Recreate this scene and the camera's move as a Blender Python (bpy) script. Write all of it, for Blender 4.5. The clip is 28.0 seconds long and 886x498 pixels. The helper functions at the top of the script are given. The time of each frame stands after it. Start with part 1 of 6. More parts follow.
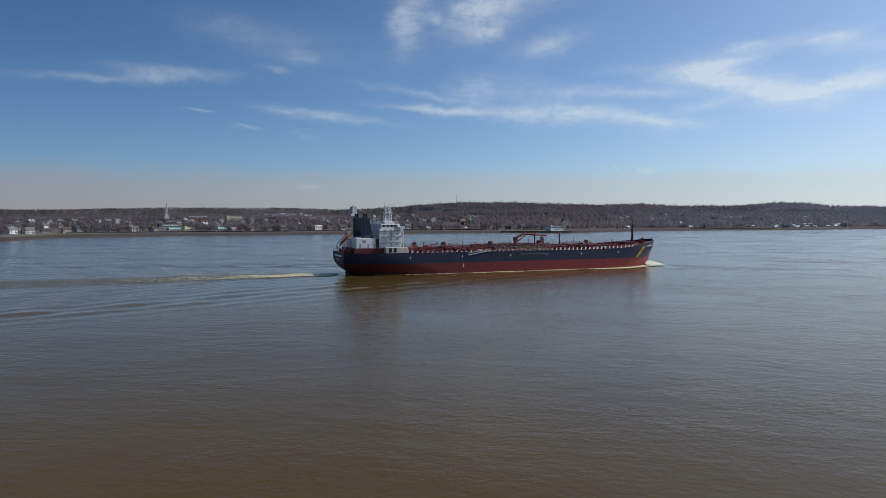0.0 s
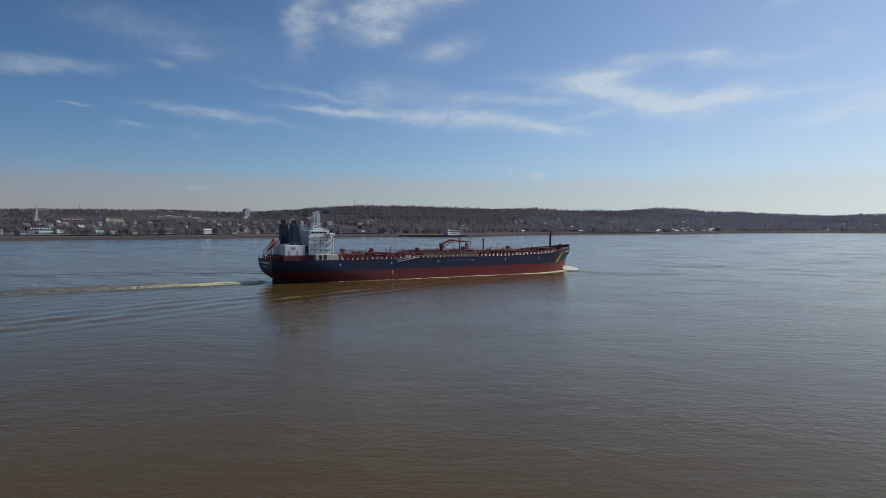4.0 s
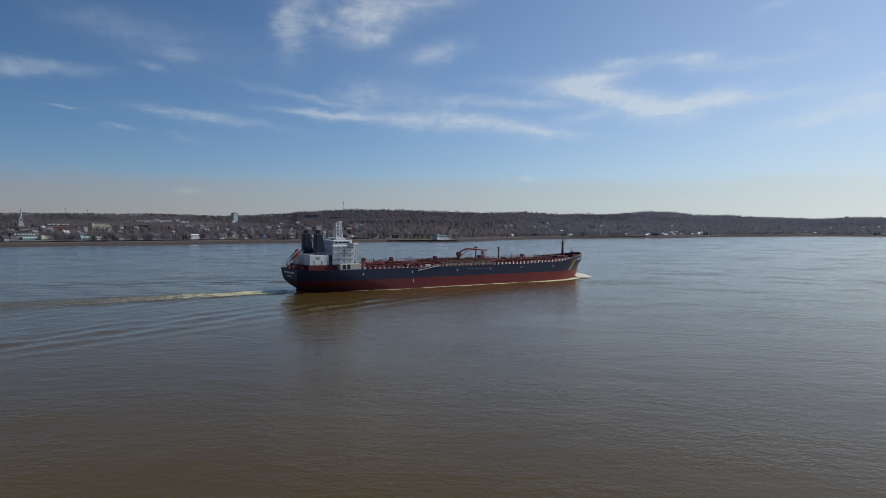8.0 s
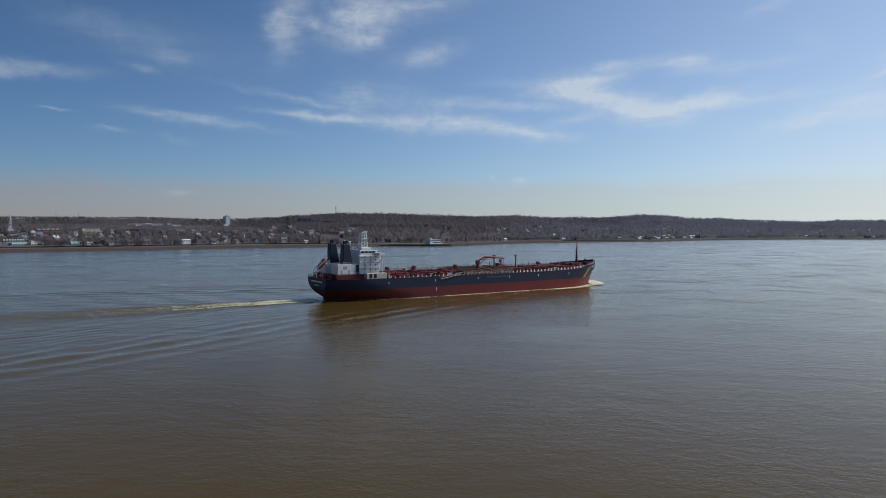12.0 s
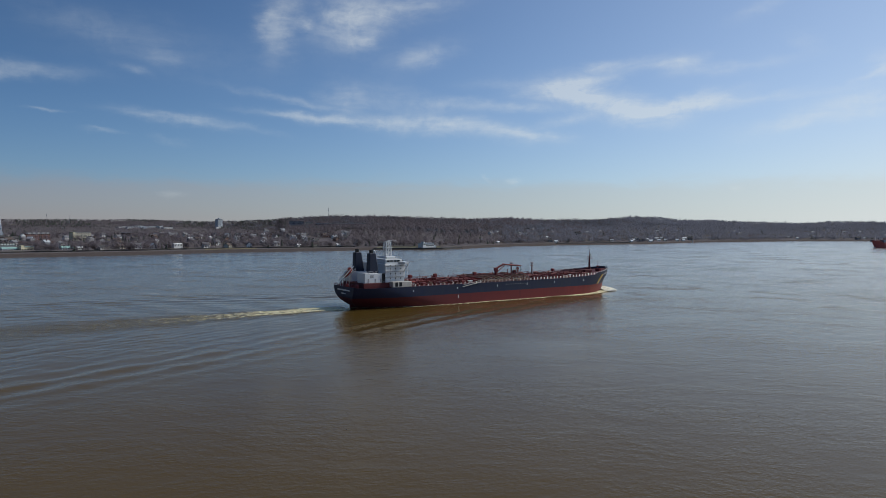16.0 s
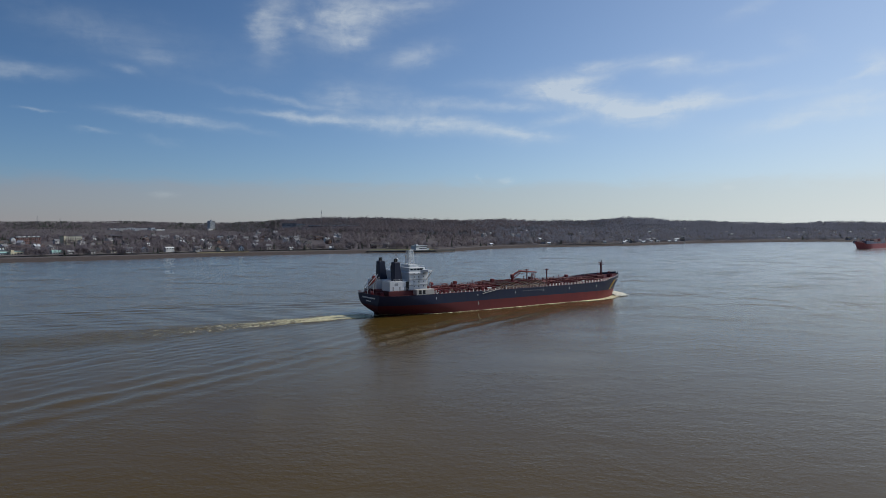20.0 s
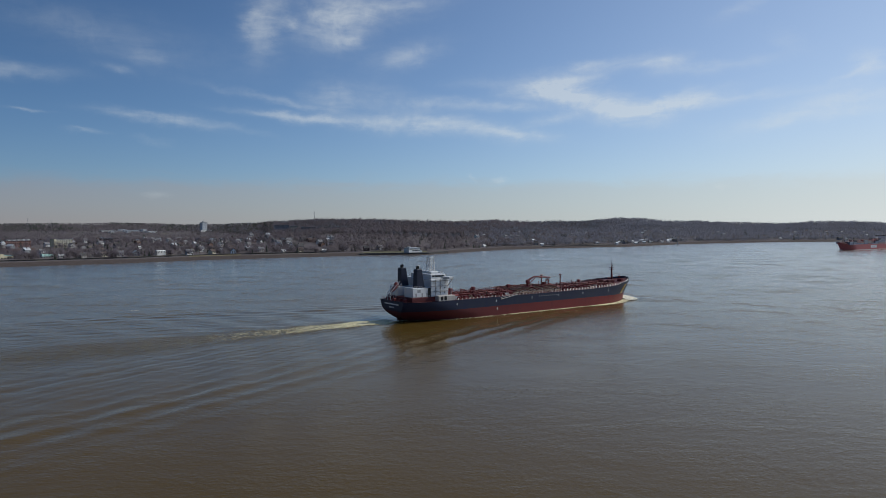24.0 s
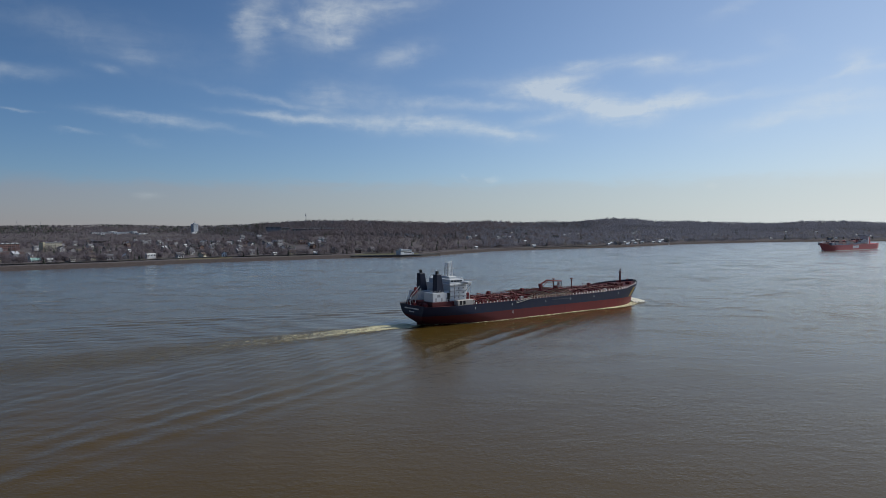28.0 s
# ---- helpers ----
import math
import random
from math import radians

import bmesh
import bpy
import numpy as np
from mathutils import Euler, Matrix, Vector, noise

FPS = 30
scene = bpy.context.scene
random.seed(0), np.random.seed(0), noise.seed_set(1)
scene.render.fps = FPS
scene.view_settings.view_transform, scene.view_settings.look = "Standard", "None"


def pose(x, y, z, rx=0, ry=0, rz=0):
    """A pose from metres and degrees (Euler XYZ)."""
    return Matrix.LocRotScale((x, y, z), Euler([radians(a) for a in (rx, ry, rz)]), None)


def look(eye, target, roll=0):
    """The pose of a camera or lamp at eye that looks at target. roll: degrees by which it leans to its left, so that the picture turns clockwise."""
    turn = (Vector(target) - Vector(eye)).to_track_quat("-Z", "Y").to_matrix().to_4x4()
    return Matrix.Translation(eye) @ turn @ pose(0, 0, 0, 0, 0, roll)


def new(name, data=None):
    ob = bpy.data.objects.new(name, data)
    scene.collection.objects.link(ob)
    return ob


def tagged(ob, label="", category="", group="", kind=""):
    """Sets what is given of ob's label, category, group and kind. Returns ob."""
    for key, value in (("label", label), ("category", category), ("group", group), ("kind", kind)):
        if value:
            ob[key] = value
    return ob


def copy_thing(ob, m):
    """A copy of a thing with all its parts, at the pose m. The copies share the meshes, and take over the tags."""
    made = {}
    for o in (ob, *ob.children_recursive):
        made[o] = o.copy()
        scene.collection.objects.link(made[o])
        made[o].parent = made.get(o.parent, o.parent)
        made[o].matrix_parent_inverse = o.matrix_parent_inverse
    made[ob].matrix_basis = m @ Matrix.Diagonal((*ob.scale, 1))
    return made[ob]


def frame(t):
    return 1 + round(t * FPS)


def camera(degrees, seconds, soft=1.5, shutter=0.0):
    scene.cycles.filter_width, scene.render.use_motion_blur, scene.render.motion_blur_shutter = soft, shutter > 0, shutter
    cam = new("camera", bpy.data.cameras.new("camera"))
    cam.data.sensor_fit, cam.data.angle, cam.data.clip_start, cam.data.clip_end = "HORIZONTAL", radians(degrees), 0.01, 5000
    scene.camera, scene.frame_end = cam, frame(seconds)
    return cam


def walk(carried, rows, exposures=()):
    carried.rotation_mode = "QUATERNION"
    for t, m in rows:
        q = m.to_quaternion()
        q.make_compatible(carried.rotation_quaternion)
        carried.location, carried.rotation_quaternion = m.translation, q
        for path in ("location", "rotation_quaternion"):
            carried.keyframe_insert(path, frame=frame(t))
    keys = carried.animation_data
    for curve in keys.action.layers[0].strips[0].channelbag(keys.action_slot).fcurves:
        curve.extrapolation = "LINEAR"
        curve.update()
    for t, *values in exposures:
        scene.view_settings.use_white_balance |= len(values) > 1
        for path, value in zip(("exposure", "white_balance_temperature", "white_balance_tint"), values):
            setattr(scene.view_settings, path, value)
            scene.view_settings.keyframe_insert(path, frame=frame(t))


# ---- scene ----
LENS = 66.75


def eye_pose(x, y, z, yaw, tilt, lean):
    a, e = radians(yaw), radians(tilt)
    return look((x, y, z), (x + 100 * math.sin(a) * math.cos(e), y + 100 * math.cos(a) * math.cos(e), z + 100 * math.sin(e)), lean)


cam = camera(LENS, 28.0, soft=0.7)
# seconds, x, y, height, yaw to the right of +y, tilt, lean
PATH = [
    (0.0, -1.14, -11.58, 27.73, -11.728, -2.775, 0.075),
    (0.5, -1.15, -10.72, 27.91, -7.568, -2.761, 0.181),
    (1.0, -1.17, -9.86, 28.10, -5.293, -2.717, 0.271),
    (1.5, -1.20, -9.01, 28.31, -4.460, -2.677, 0.326),
    (2.0, -1.23, -8.18, 28.53, -3.909, -2.633, 0.350),
    (2.5, -1.26, -7.36, 28.78, -3.671, -2.617, 0.377),
    (3.0, -1.29, -6.55, 29.05, -3.473, -2.572, 0.386),
    (3.5, -1.32, -5.77, 29.32, -3.241, -2.534, 0.373),
    (5.5, -1.36, -3.22, 30.71, -2.669, -2.406, 0.324),
    (7.0, -1.23, -1.73, 31.97, -2.358, -2.314, 0.287),
    (8.5, -1.06, -0.60, 33.31, -2.106, -2.228, 0.257),
    (10.0, -0.89, 0.22, 34.69, -1.881, -2.151, 0.233),
    (11.5, -0.74, 0.80, 36.13, -1.667, -2.087, 0.212),
    (12.5, -0.64, 1.08, 37.13, -1.524, -2.054, 0.196),
    (14.5, -0.43, 1.50, 39.25, -1.237, -2.008, 0.155),
    (16.0, -0.25, 1.75, 40.95, -1.021, -1.993, 0.113),
    (17.5, -0.02, 2.02, 42.74, -0.805, -1.992, 0.061),
    (19.0, 0.27, 2.33, 44.56, -0.594, -2.002, 0.002),
    (20.5, 0.62, 2.72, 46.36, -0.387, -2.016, -0.060),
    (21.5, 0.88, 3.02, 47.53, -0.252, -2.026, -0.100),
    (23.5, 1.48, 3.72, 49.67, 0.019, -2.043, -0.175),
    (25.0, 1.99, 4.28, 51.10, 0.228, -2.049, -0.227),
    (26.5, 2.54, 4.82, 52.42, 0.454, -2.053, -0.284),
    (28.0, 3.15, 5.28, 53.75, 0.707, -2.061, -0.366),
]
walk(cam, [(t, eye_pose(*q)) for t, *q in PATH], [(0.0, -0.12, 6400, 7), (1.0, -0.22, 6400, 7), (3.0, -0.28, 6400, 7), (17.0, -0.30, 6400, 7), (28.0, -0.34, 6400, 7)])

# ---- world, sun ----
SUN_AZ, SUN_EL = 70.0, 42.0
SKY_STRENGTH, SUN_STRENGTH = 0.092, 3.5


def node(nt, kind, **inputs):
    n = nt.nodes.new(kind)
    for key, value in inputs.items():
        k = key.replace("_", " ") if not key.startswith("i") or not key[1:].isdigit() else int(key[1:])
        if hasattr(value, "is_linked") or isinstance(value, bpy.types.NodeSocket):
            nt.links.new(value, n.inputs[k])
        else:
            n.inputs[k].default_value = value
    return n


def mth(nt, op, a, b=0.0, c=0.0, clamp=False):
    n = nt.nodes.new("ShaderNodeMath")
    n.operation, n.use_clamp = op, clamp
    for i, v in enumerate((a, b, c)):
        if isinstance(v, bpy.types.NodeSocket):
            nt.links.new(v, n.inputs[i])
        else:
            n.inputs[i].default_value = v
    return n.outputs[0]


def ramp(nt, fac, *stops):
    n = nt.nodes.new("ShaderNodeValToRGB")
    nt.links.new(fac, n.inputs[0])
    els = n.color_ramp.elements
    while len(els) < len(stops):
        els.new(0.5)
    for e, (p, c) in zip(els, stops):
        e.position, e.color = p, (*c, 1) if len(c) == 3 else c
    return n.outputs[0]


def mix(nt, fac, a, b, mode="MIX"):
    n = nt.nodes.new("ShaderNodeMix")
    n.data_type, n.blend_type = "RGBA", mode
    for i, v in ((0, fac), (6, a), (7, b)):
        if isinstance(v, bpy.types.NodeSocket):
            nt.links.new(v, n.inputs[i])
        elif i == 0:
            n.inputs[0].default_value = v
        else:
            n.inputs[i].default_value = (*v, 1)
    return n.outputs[2]


# azimuth, elevation, half width, half height (degrees), slope, density
CIRRUS_WEST = [
    (-38.0, 10.35, 5.01, 0.26, 3, 0.3), (-36.0, 11.34, 2.39, 0.26, 0, 0.12), (-33.2, 11.02, 3.12, 0.4, 2, 0.42), (-31.4, 8.36, 0.88, 0.11, -2, 0.3),
    (-28.1, 14.6, 3.49, 0.86, -12, 0.1), (-27.7, 7.17, 0.86, 0.13, 0, 0.2), (-25.5, 11.78, 0.89, 0.22, -15, 0.22), (-24.5, 13.77, 6.98, 1.56, -8, 0.11),
    (-23.4, 8.41, 2.93, 0.27, -5, 0.45), (-23.3, 12.84, 1.25, 0.36, -5, 0.2), (-23.2, 6.72, 0.84, 0.22, -15, 0.15), (-22.8, 2.43, 0.59, 0.23, 5, 0.18),
    (-20.0, 8.14, 2.4, 0.37, -6, 0.22), (-16.4, 7.79, 1.81, 0.19, -10, 0.15), (-14.9, 15.47, 1.1, 1.6, 0, 0.62), (-14.1, 17.21, 1.11, 0.94, 30, 0.35),
]
CIRRUS_MIDDLE = [
    (-12.8, 8.9, 3.25, 0.24, -5, 0.5), (-12.8, 10.03, 4.65, 0.24, -9, 0.3), (-12.7, 16.1, 0.56, 0.43, -35, 0.45), (-9.0, 10.59, 1.71, 0.96, 0, 0.42),
    (-8.8, 16.69, 2.61, 1.72, 20, 0.7), (-8.1, 8.59, 3.81, 0.34, -4, 0.55), (-8.1, 14.89, 1.05, 0.57, 10, 0.4), (-5.2, 10.28, 2.16, 1.35, 0, 0.2),
    (-4.3, 17.64, 3.61, 0.87, 10, 0.5), (-2.9, 14.04, 2.41, 0.72, 14, 0.45), (-2.4, 8.5, 3.37, 0.63, 2, 0.5), (-1.9, 10.02, 1.2, 0.43, 0, 0.3),
    (1.4, 10.09, 3.36, 0.38, -4, 0.4), (2.4, 8.14, 4.3, 0.58, -8, 0.6), (2.6, 4.01, 0.38, 0.14, -30, 0.25), (3.8, 11.74, 2.62, 0.34, 0, 0.18),
]
CIRRUS_SUNWARD = [
    (5.0, 3.71, 0.43, 0.19, 0, 0.35), (5.5, 9.89, 2.36, 0.29, -4, 0.36), (6.6, 7.61, 2.35, 0.29, -6, 0.42), (8.2, 10.94, 2.56, 0.57, 0, 0.4),
    (9.4, 8.69, 2.08, 0.38, 8, 0.35), (9.6, 11.34, 2.21, 0.8, 4, 0.75), (11.4, 11.79, 2.04, 0.33, 8, 0.45), (12.1, 10.16, 3.84, 0.7, -13, 0.75),
    (12.1, 12.8, 1.35, 0.28, 8, 0.32), (14.7, 12.81, 3.3, 0.41, 2, 0.38), (15.2, 8.51, 3.06, 0.55, -3, 0.35), (15.2, 9.31, 3.06, 0.6, -4, 0.75),
    (18.2, 12.78, 1.48, 0.59, -5, 0.5), (18.6, 9.55, 3.15, 0.4, 12, 0.75), (19.4, 10.27, 1.16, 0.36, 20, 0.35), (20.7, 9.67, 1.83, 0.4, 4, 0.55),
]
CIRRUS_EAST = [
    (21.0, 12.12, 2.43, 0.31, 3, 0.28), (22.3, 2.97, 0.48, 0.18, -15, 0.3), (23.8, 9.73, 2.91, 0.26, 9, 0.35), (24.1, 16.31, 1.54, 0.43, 20, 0.25),
    (24.6, 12.31, 2.68, 0.34, 8, 0.15), (25.8, 7.64, 2.62, 0.51, 10, 0.33), (27.1, 13.59, 0.91, 0.5, -30, 0.15), (27.6, 9.8, 3.25, 0.25, 6, 0.2),
    (27.9, 8.07, 4.18, 0.38, 5, 0.25), (30.0, 9.17, 2.06, 0.73, 8, 0.2), (31.2, 8.99, 3.2, 0.41, 4, 0.35), (31.2, 10.77, 1.07, 0.25, 20, 0.3),
    (31.6, 8.08, 3.18, 0.41, 3, 0.25), (32.1, 11.45, 0.77, 0.7, -5, 0.45), (33.2, 10.97, 1.53, 0.32, 0, 0.4),
]


def build_world():
    w = bpy.data.worlds.new("sky")
    scene.world = w
    w.use_nodes = True
    nt = w.node_tree
    nt.nodes.clear()
    sky = nt.nodes.new("ShaderNodeTexSky")
    sky.sky_type, sky.sun_disc = "NISHITA", False
    sky.sun_elevation, sky.sun_rotation = radians(SUN_EL), radians(SUN_AZ)
    sky.air_density, sky.dust_density, sky.ozone_density, sky.altitude = 0.8, 0.35, 3.6, 300
    co = nt.nodes.new("ShaderNodeTexCoord").outputs["Generated"]
    sep = node(nt, "ShaderNodeSeparateXYZ", i0=co)
    az = mth(nt, "MULTIPLY", mth(nt, "ARCTAN2", sep.outputs[0], sep.outputs[1]), 180 / math.pi)
    el = mth(nt, "MULTIPLY", mth(nt, "ARCSINE", sep.outputs[2]), 180 / math.pi)
    flat = node(nt, "ShaderNodeCombineXYZ", i0=az, i1=el).outputs[0]
    # wisps: noise drawn out along the wind, bent by a larger one
    bend = node(nt, "ShaderNodeTexNoise", Vector=flat, Scale=0.16, Detail=2.0)
    warped = node(nt, "ShaderNodeVectorMath", i0=flat, i1=mix(nt, 1.0, bend.outputs["Color"], (5.0, 2.2, 0), "MULTIPLY"))
    m = nt.nodes.new("ShaderNodeMapping")
    nt.links.new(warped.outputs[0], m.inputs[0])
    m.inputs["Rotation"].default_value = (0, 0, radians(-4))
    m.inputs["Scale"].default_value = (0.20, 0.95, 1)
    streak = node(nt, "ShaderNodeTexNoise", Vector=m.outputs[0], Scale=1.0, Detail=7.0, Roughness=0.58, Distortion=0.4).outputs[0]
    fine = node(nt, "ShaderNodeTexNoise", Vector=warped.outputs[0], Scale=0.9, Detail=6.0, Roughness=0.6).outputs[0]
    # ragged outlines: each patch is looked up a little beside its place
    fray = nt.nodes.new("ShaderNodeMapping")
    nt.links.new(flat, fray.inputs[0])
    fray.inputs["Scale"].default_value = (0.45, 1.0, 1)
    torn = node(nt, "ShaderNodeTexNoise", Vector=fray.outputs[0], Scale=0.8, Detail=5.0, Roughness=0.6)
    shift = node(nt, "ShaderNodeVectorMath", i0=torn.outputs["Color"], i1=(0.5, 0.5, 0.5))
    shift.operation = "SUBTRACT"
    shift = node(nt, "ShaderNodeVectorMath", i0=shift.outputs[0], i1=(3.2, 1.15, 0.0))
    shift.operation = "MULTIPLY"
    ragged = node(nt, "ShaderNodeVectorMath", i0=flat, i1=shift.outputs[0]).outputs[0]
    total = None
    for a, e, ha, he, slope, dens in CIRRUS_WEST + CIRRUS_MIDDLE + CIRRUS_SUNWARD + CIRRUS_EAST:
        spot = nt.nodes.new("ShaderNodeMapping")
        spot.vector_type = "TEXTURE"
        nt.links.new(ragged, spot.inputs[0])
        spot.inputs["Location"].default_value, spot.inputs["Scale"].default_value = (a, e, 0), (ha * 1.1, he * 1.15, 1)
        spot.inputs["Rotation"].default_value = (0, 0, radians(slope))
        r2 = node(nt, "ShaderNodeVectorMath", i0=spot.outputs[0], i1=spot.outputs[0])
        r2.operation = "DOT_PRODUCT"
        g = mth(nt, "MULTIPLY", mth(nt, "EXPONENT", mth(nt, "MULTIPLY", r2.outputs["Value"], -1.0)), dens)
        total = g if total is None else mth(nt, "ADD", total, g)
    grain = mth(nt, "ADD", mth(nt, "MULTIPLY", streak, 0.6), mth(nt, "MULTIPLY", fine, 0.4))
    wisp = mth(nt, "MINIMUM", mth(nt, "MAXIMUM", mth(nt, "MULTIPLY_ADD", grain, 3.4, -0.72), 0.15), 1.7)
    cover = mth(nt, "MINIMUM", mth(nt, "MULTIPLY", total, mth(nt, "MULTIPLY", wisp, 0.48)), 0.52)
    fall = mth(nt, "EXPONENT", mth(nt, "DIVIDE", mth(nt, "MAXIMUM", el, 0.0), -3.8))
    # the haze has a fairly sharp, streaked upper edge
    edge = mth(nt, "DIVIDE", mth(nt, "SUBTRACT", mth(nt, "ADD", el, mth(nt, "MULTIPLY", streak, 2.0)), 4.45), 0.25)
    bank = mth(nt, "DIVIDE", 1.0, mth(nt, "ADD", 1.0, mth(nt, "EXPONENT", mth(nt, "MINIMUM", edge, 40.0))))
    low = mth(nt, "ADD", mth(nt, "MULTIPLY", fall, 0.40), mth(nt, "MULTIPLY", bank, 0.38))
    off = mth(nt, "DIVIDE", mth(nt, "SUBTRACT", az, 60.0), 48.0)
    veil = mth(nt, "MULTIPLY", mth(nt, "EXPONENT", mth(nt, "MULTIPLY", mth(nt, "MULTIPLY", off, off), -1.0)), mth(nt, "ADD", 0.36, mth(nt, "MULTIPLY", mth(nt, "EXPONENT", mth(nt, "DIVIDE", mth(nt, "MAXIMUM", el, 0.0), -8.0)), 0.85)))
    cover = mth(nt, "ADD", cover, mth(nt, "MULTIPLY", veil, mth(nt, "SUBTRACT", 1.0, cover)))
    clean = mix(nt, 1.0, sky.outputs[0], (0.735, 0.995, 1.205), "MULTIPLY")
    # the haze is cream on the sun's side and lilac on the other; the sky is brighter towards the sun
    towards = mth(nt, "COSINE", mth(nt, "MULTIPLY", mth(nt, "SUBTRACT", az, SUN_AZ), math.pi / 180))
    cream = mth(nt, "MULTIPLY_ADD", towards, 0.8, 0.3, clamp=True)
    hazed = mix(nt, low, clean, mix(nt, cream, (5.05, 4.15, 4.42), (3.58, 3.90, 3.76)))
    sunward = mth(nt, "ADD", 0.915, mth(nt, "MULTIPLY", towards, 0.43))
    hazed = mix(nt, 1.0, hazed, node(nt, "ShaderNodeCombineXYZ", i0=sunward, i1=sunward, i2=sunward).outputs[0], "MULTIPLY")
    hazed = mix(nt, cover, hazed, (9.7, 10.0, 10.0))
    bg = node(nt, "ShaderNodeBackground", Color=hazed, Strength=SKY_STRENGTH)
    out = nt.nodes.new("ShaderNodeOutputWorld")
    nt.links.new(bg.outputs[0], out.inputs[0])


build_world()
sun = new("sun", bpy.data.lights.new("sun", "SUN"))
sun.data.energy, sun.data.angle, sun.data.color = SUN_STRENGTH, radians(0.53), (1.0, 0.95, 0.87)
sun.matrix_world = look((1500, 800, 900), (1500 - 100 * math.sin(radians(SUN_AZ)) * math.cos(radians(SUN_EL)),
                                           800 - 100 * math.cos(radians(SUN_AZ)) * math.cos(radians(SUN_EL)), 900 - 100 * math.sin(radians(SUN_EL))))

# ---- materials ----
def material(name, colour, rough=0.6, metal=0.0, other=None, scale=0.3, amount=0.5, bump=0.0, fine=0.0, island=0.0, streak=False, darker_aft=False):
    """Two scales of wear between colour and other, in metres, with a fine relief."""
    mat = bpy.data.materials.new(name)
    mat.use_nodes = True
    nt = mat.node_tree
    b = nt.nodes["Principled BSDF"]
    pos = nt.nodes.new("ShaderNodeNewGeometry") if island else nt.nodes.new("ShaderNodeTexCoord")
    co = pos.outputs["Position"] if island else pos.outputs["Object"]
    if streak:
        run = nt.nodes.new("ShaderNodeMapping")
        nt.links.new(co, run.inputs[0])
        run.inputs["Scale"].default_value = (1.0, 1.0, 0.10)
        co = run.outputs[0]
    n1 = node(nt, "ShaderNodeTexNoise", Vector=co, Scale=scale, Detail=5.0, Roughness=0.6)
    n2 = node(nt, "ShaderNodeTexNoise", Vector=co, Scale=scale * 9, Detail=3.0)
    f = mth(nt, "ADD", mth(nt, "MULTIPLY", n1.outputs[0], 0.7), mth(nt, "MULTIPLY", n2.outputs[0], 0.3))
    f = mth(nt, "MULTIPLY", mth(nt, "SUBTRACT", f, 0.35), 2.6 * amount, clamp=True)
    if darker_aft:                             # the other colour takes over towards the stern, with a noisy edge
        along = node(nt, "ShaderNodeSeparateXYZ", i0=pos.outputs["Object"]).outputs[0]
        aft_share = mth(nt, "MULTIPLY_ADD", mth(nt, "ADD", along, mth(nt, "MULTIPLY", n1.outputs[0], 60.0)), -0.0085, 1.42, clamp=True)
        f = mth(nt, "MAXIMUM", f, aft_share)
    if other is None:
        other = tuple(c * 0.6 for c in colour)
    c = mix(nt, f, colour, other)
    if island:
        rnd = pos.outputs["Random Per Island"]
        c = mix(nt, mth(nt, "MULTIPLY", rnd, island), c, tuple(x * 0.35 for x in colour))
    nt.links.new(c, b.inputs["Base Color"])
    b.inputs["Specular IOR Level"].default_value = 0.35
    b.inputs["Roughness"].default_value, b.inputs["Metallic"].default_value = rough, metal
    if bump:
        bp = node(nt, "ShaderNodeBump", Height=n2.outputs[0], Strength=bump, Distance=0.1)
        nt.links.new(bp.outputs[0], b.inputs["Normal"])
    return mat


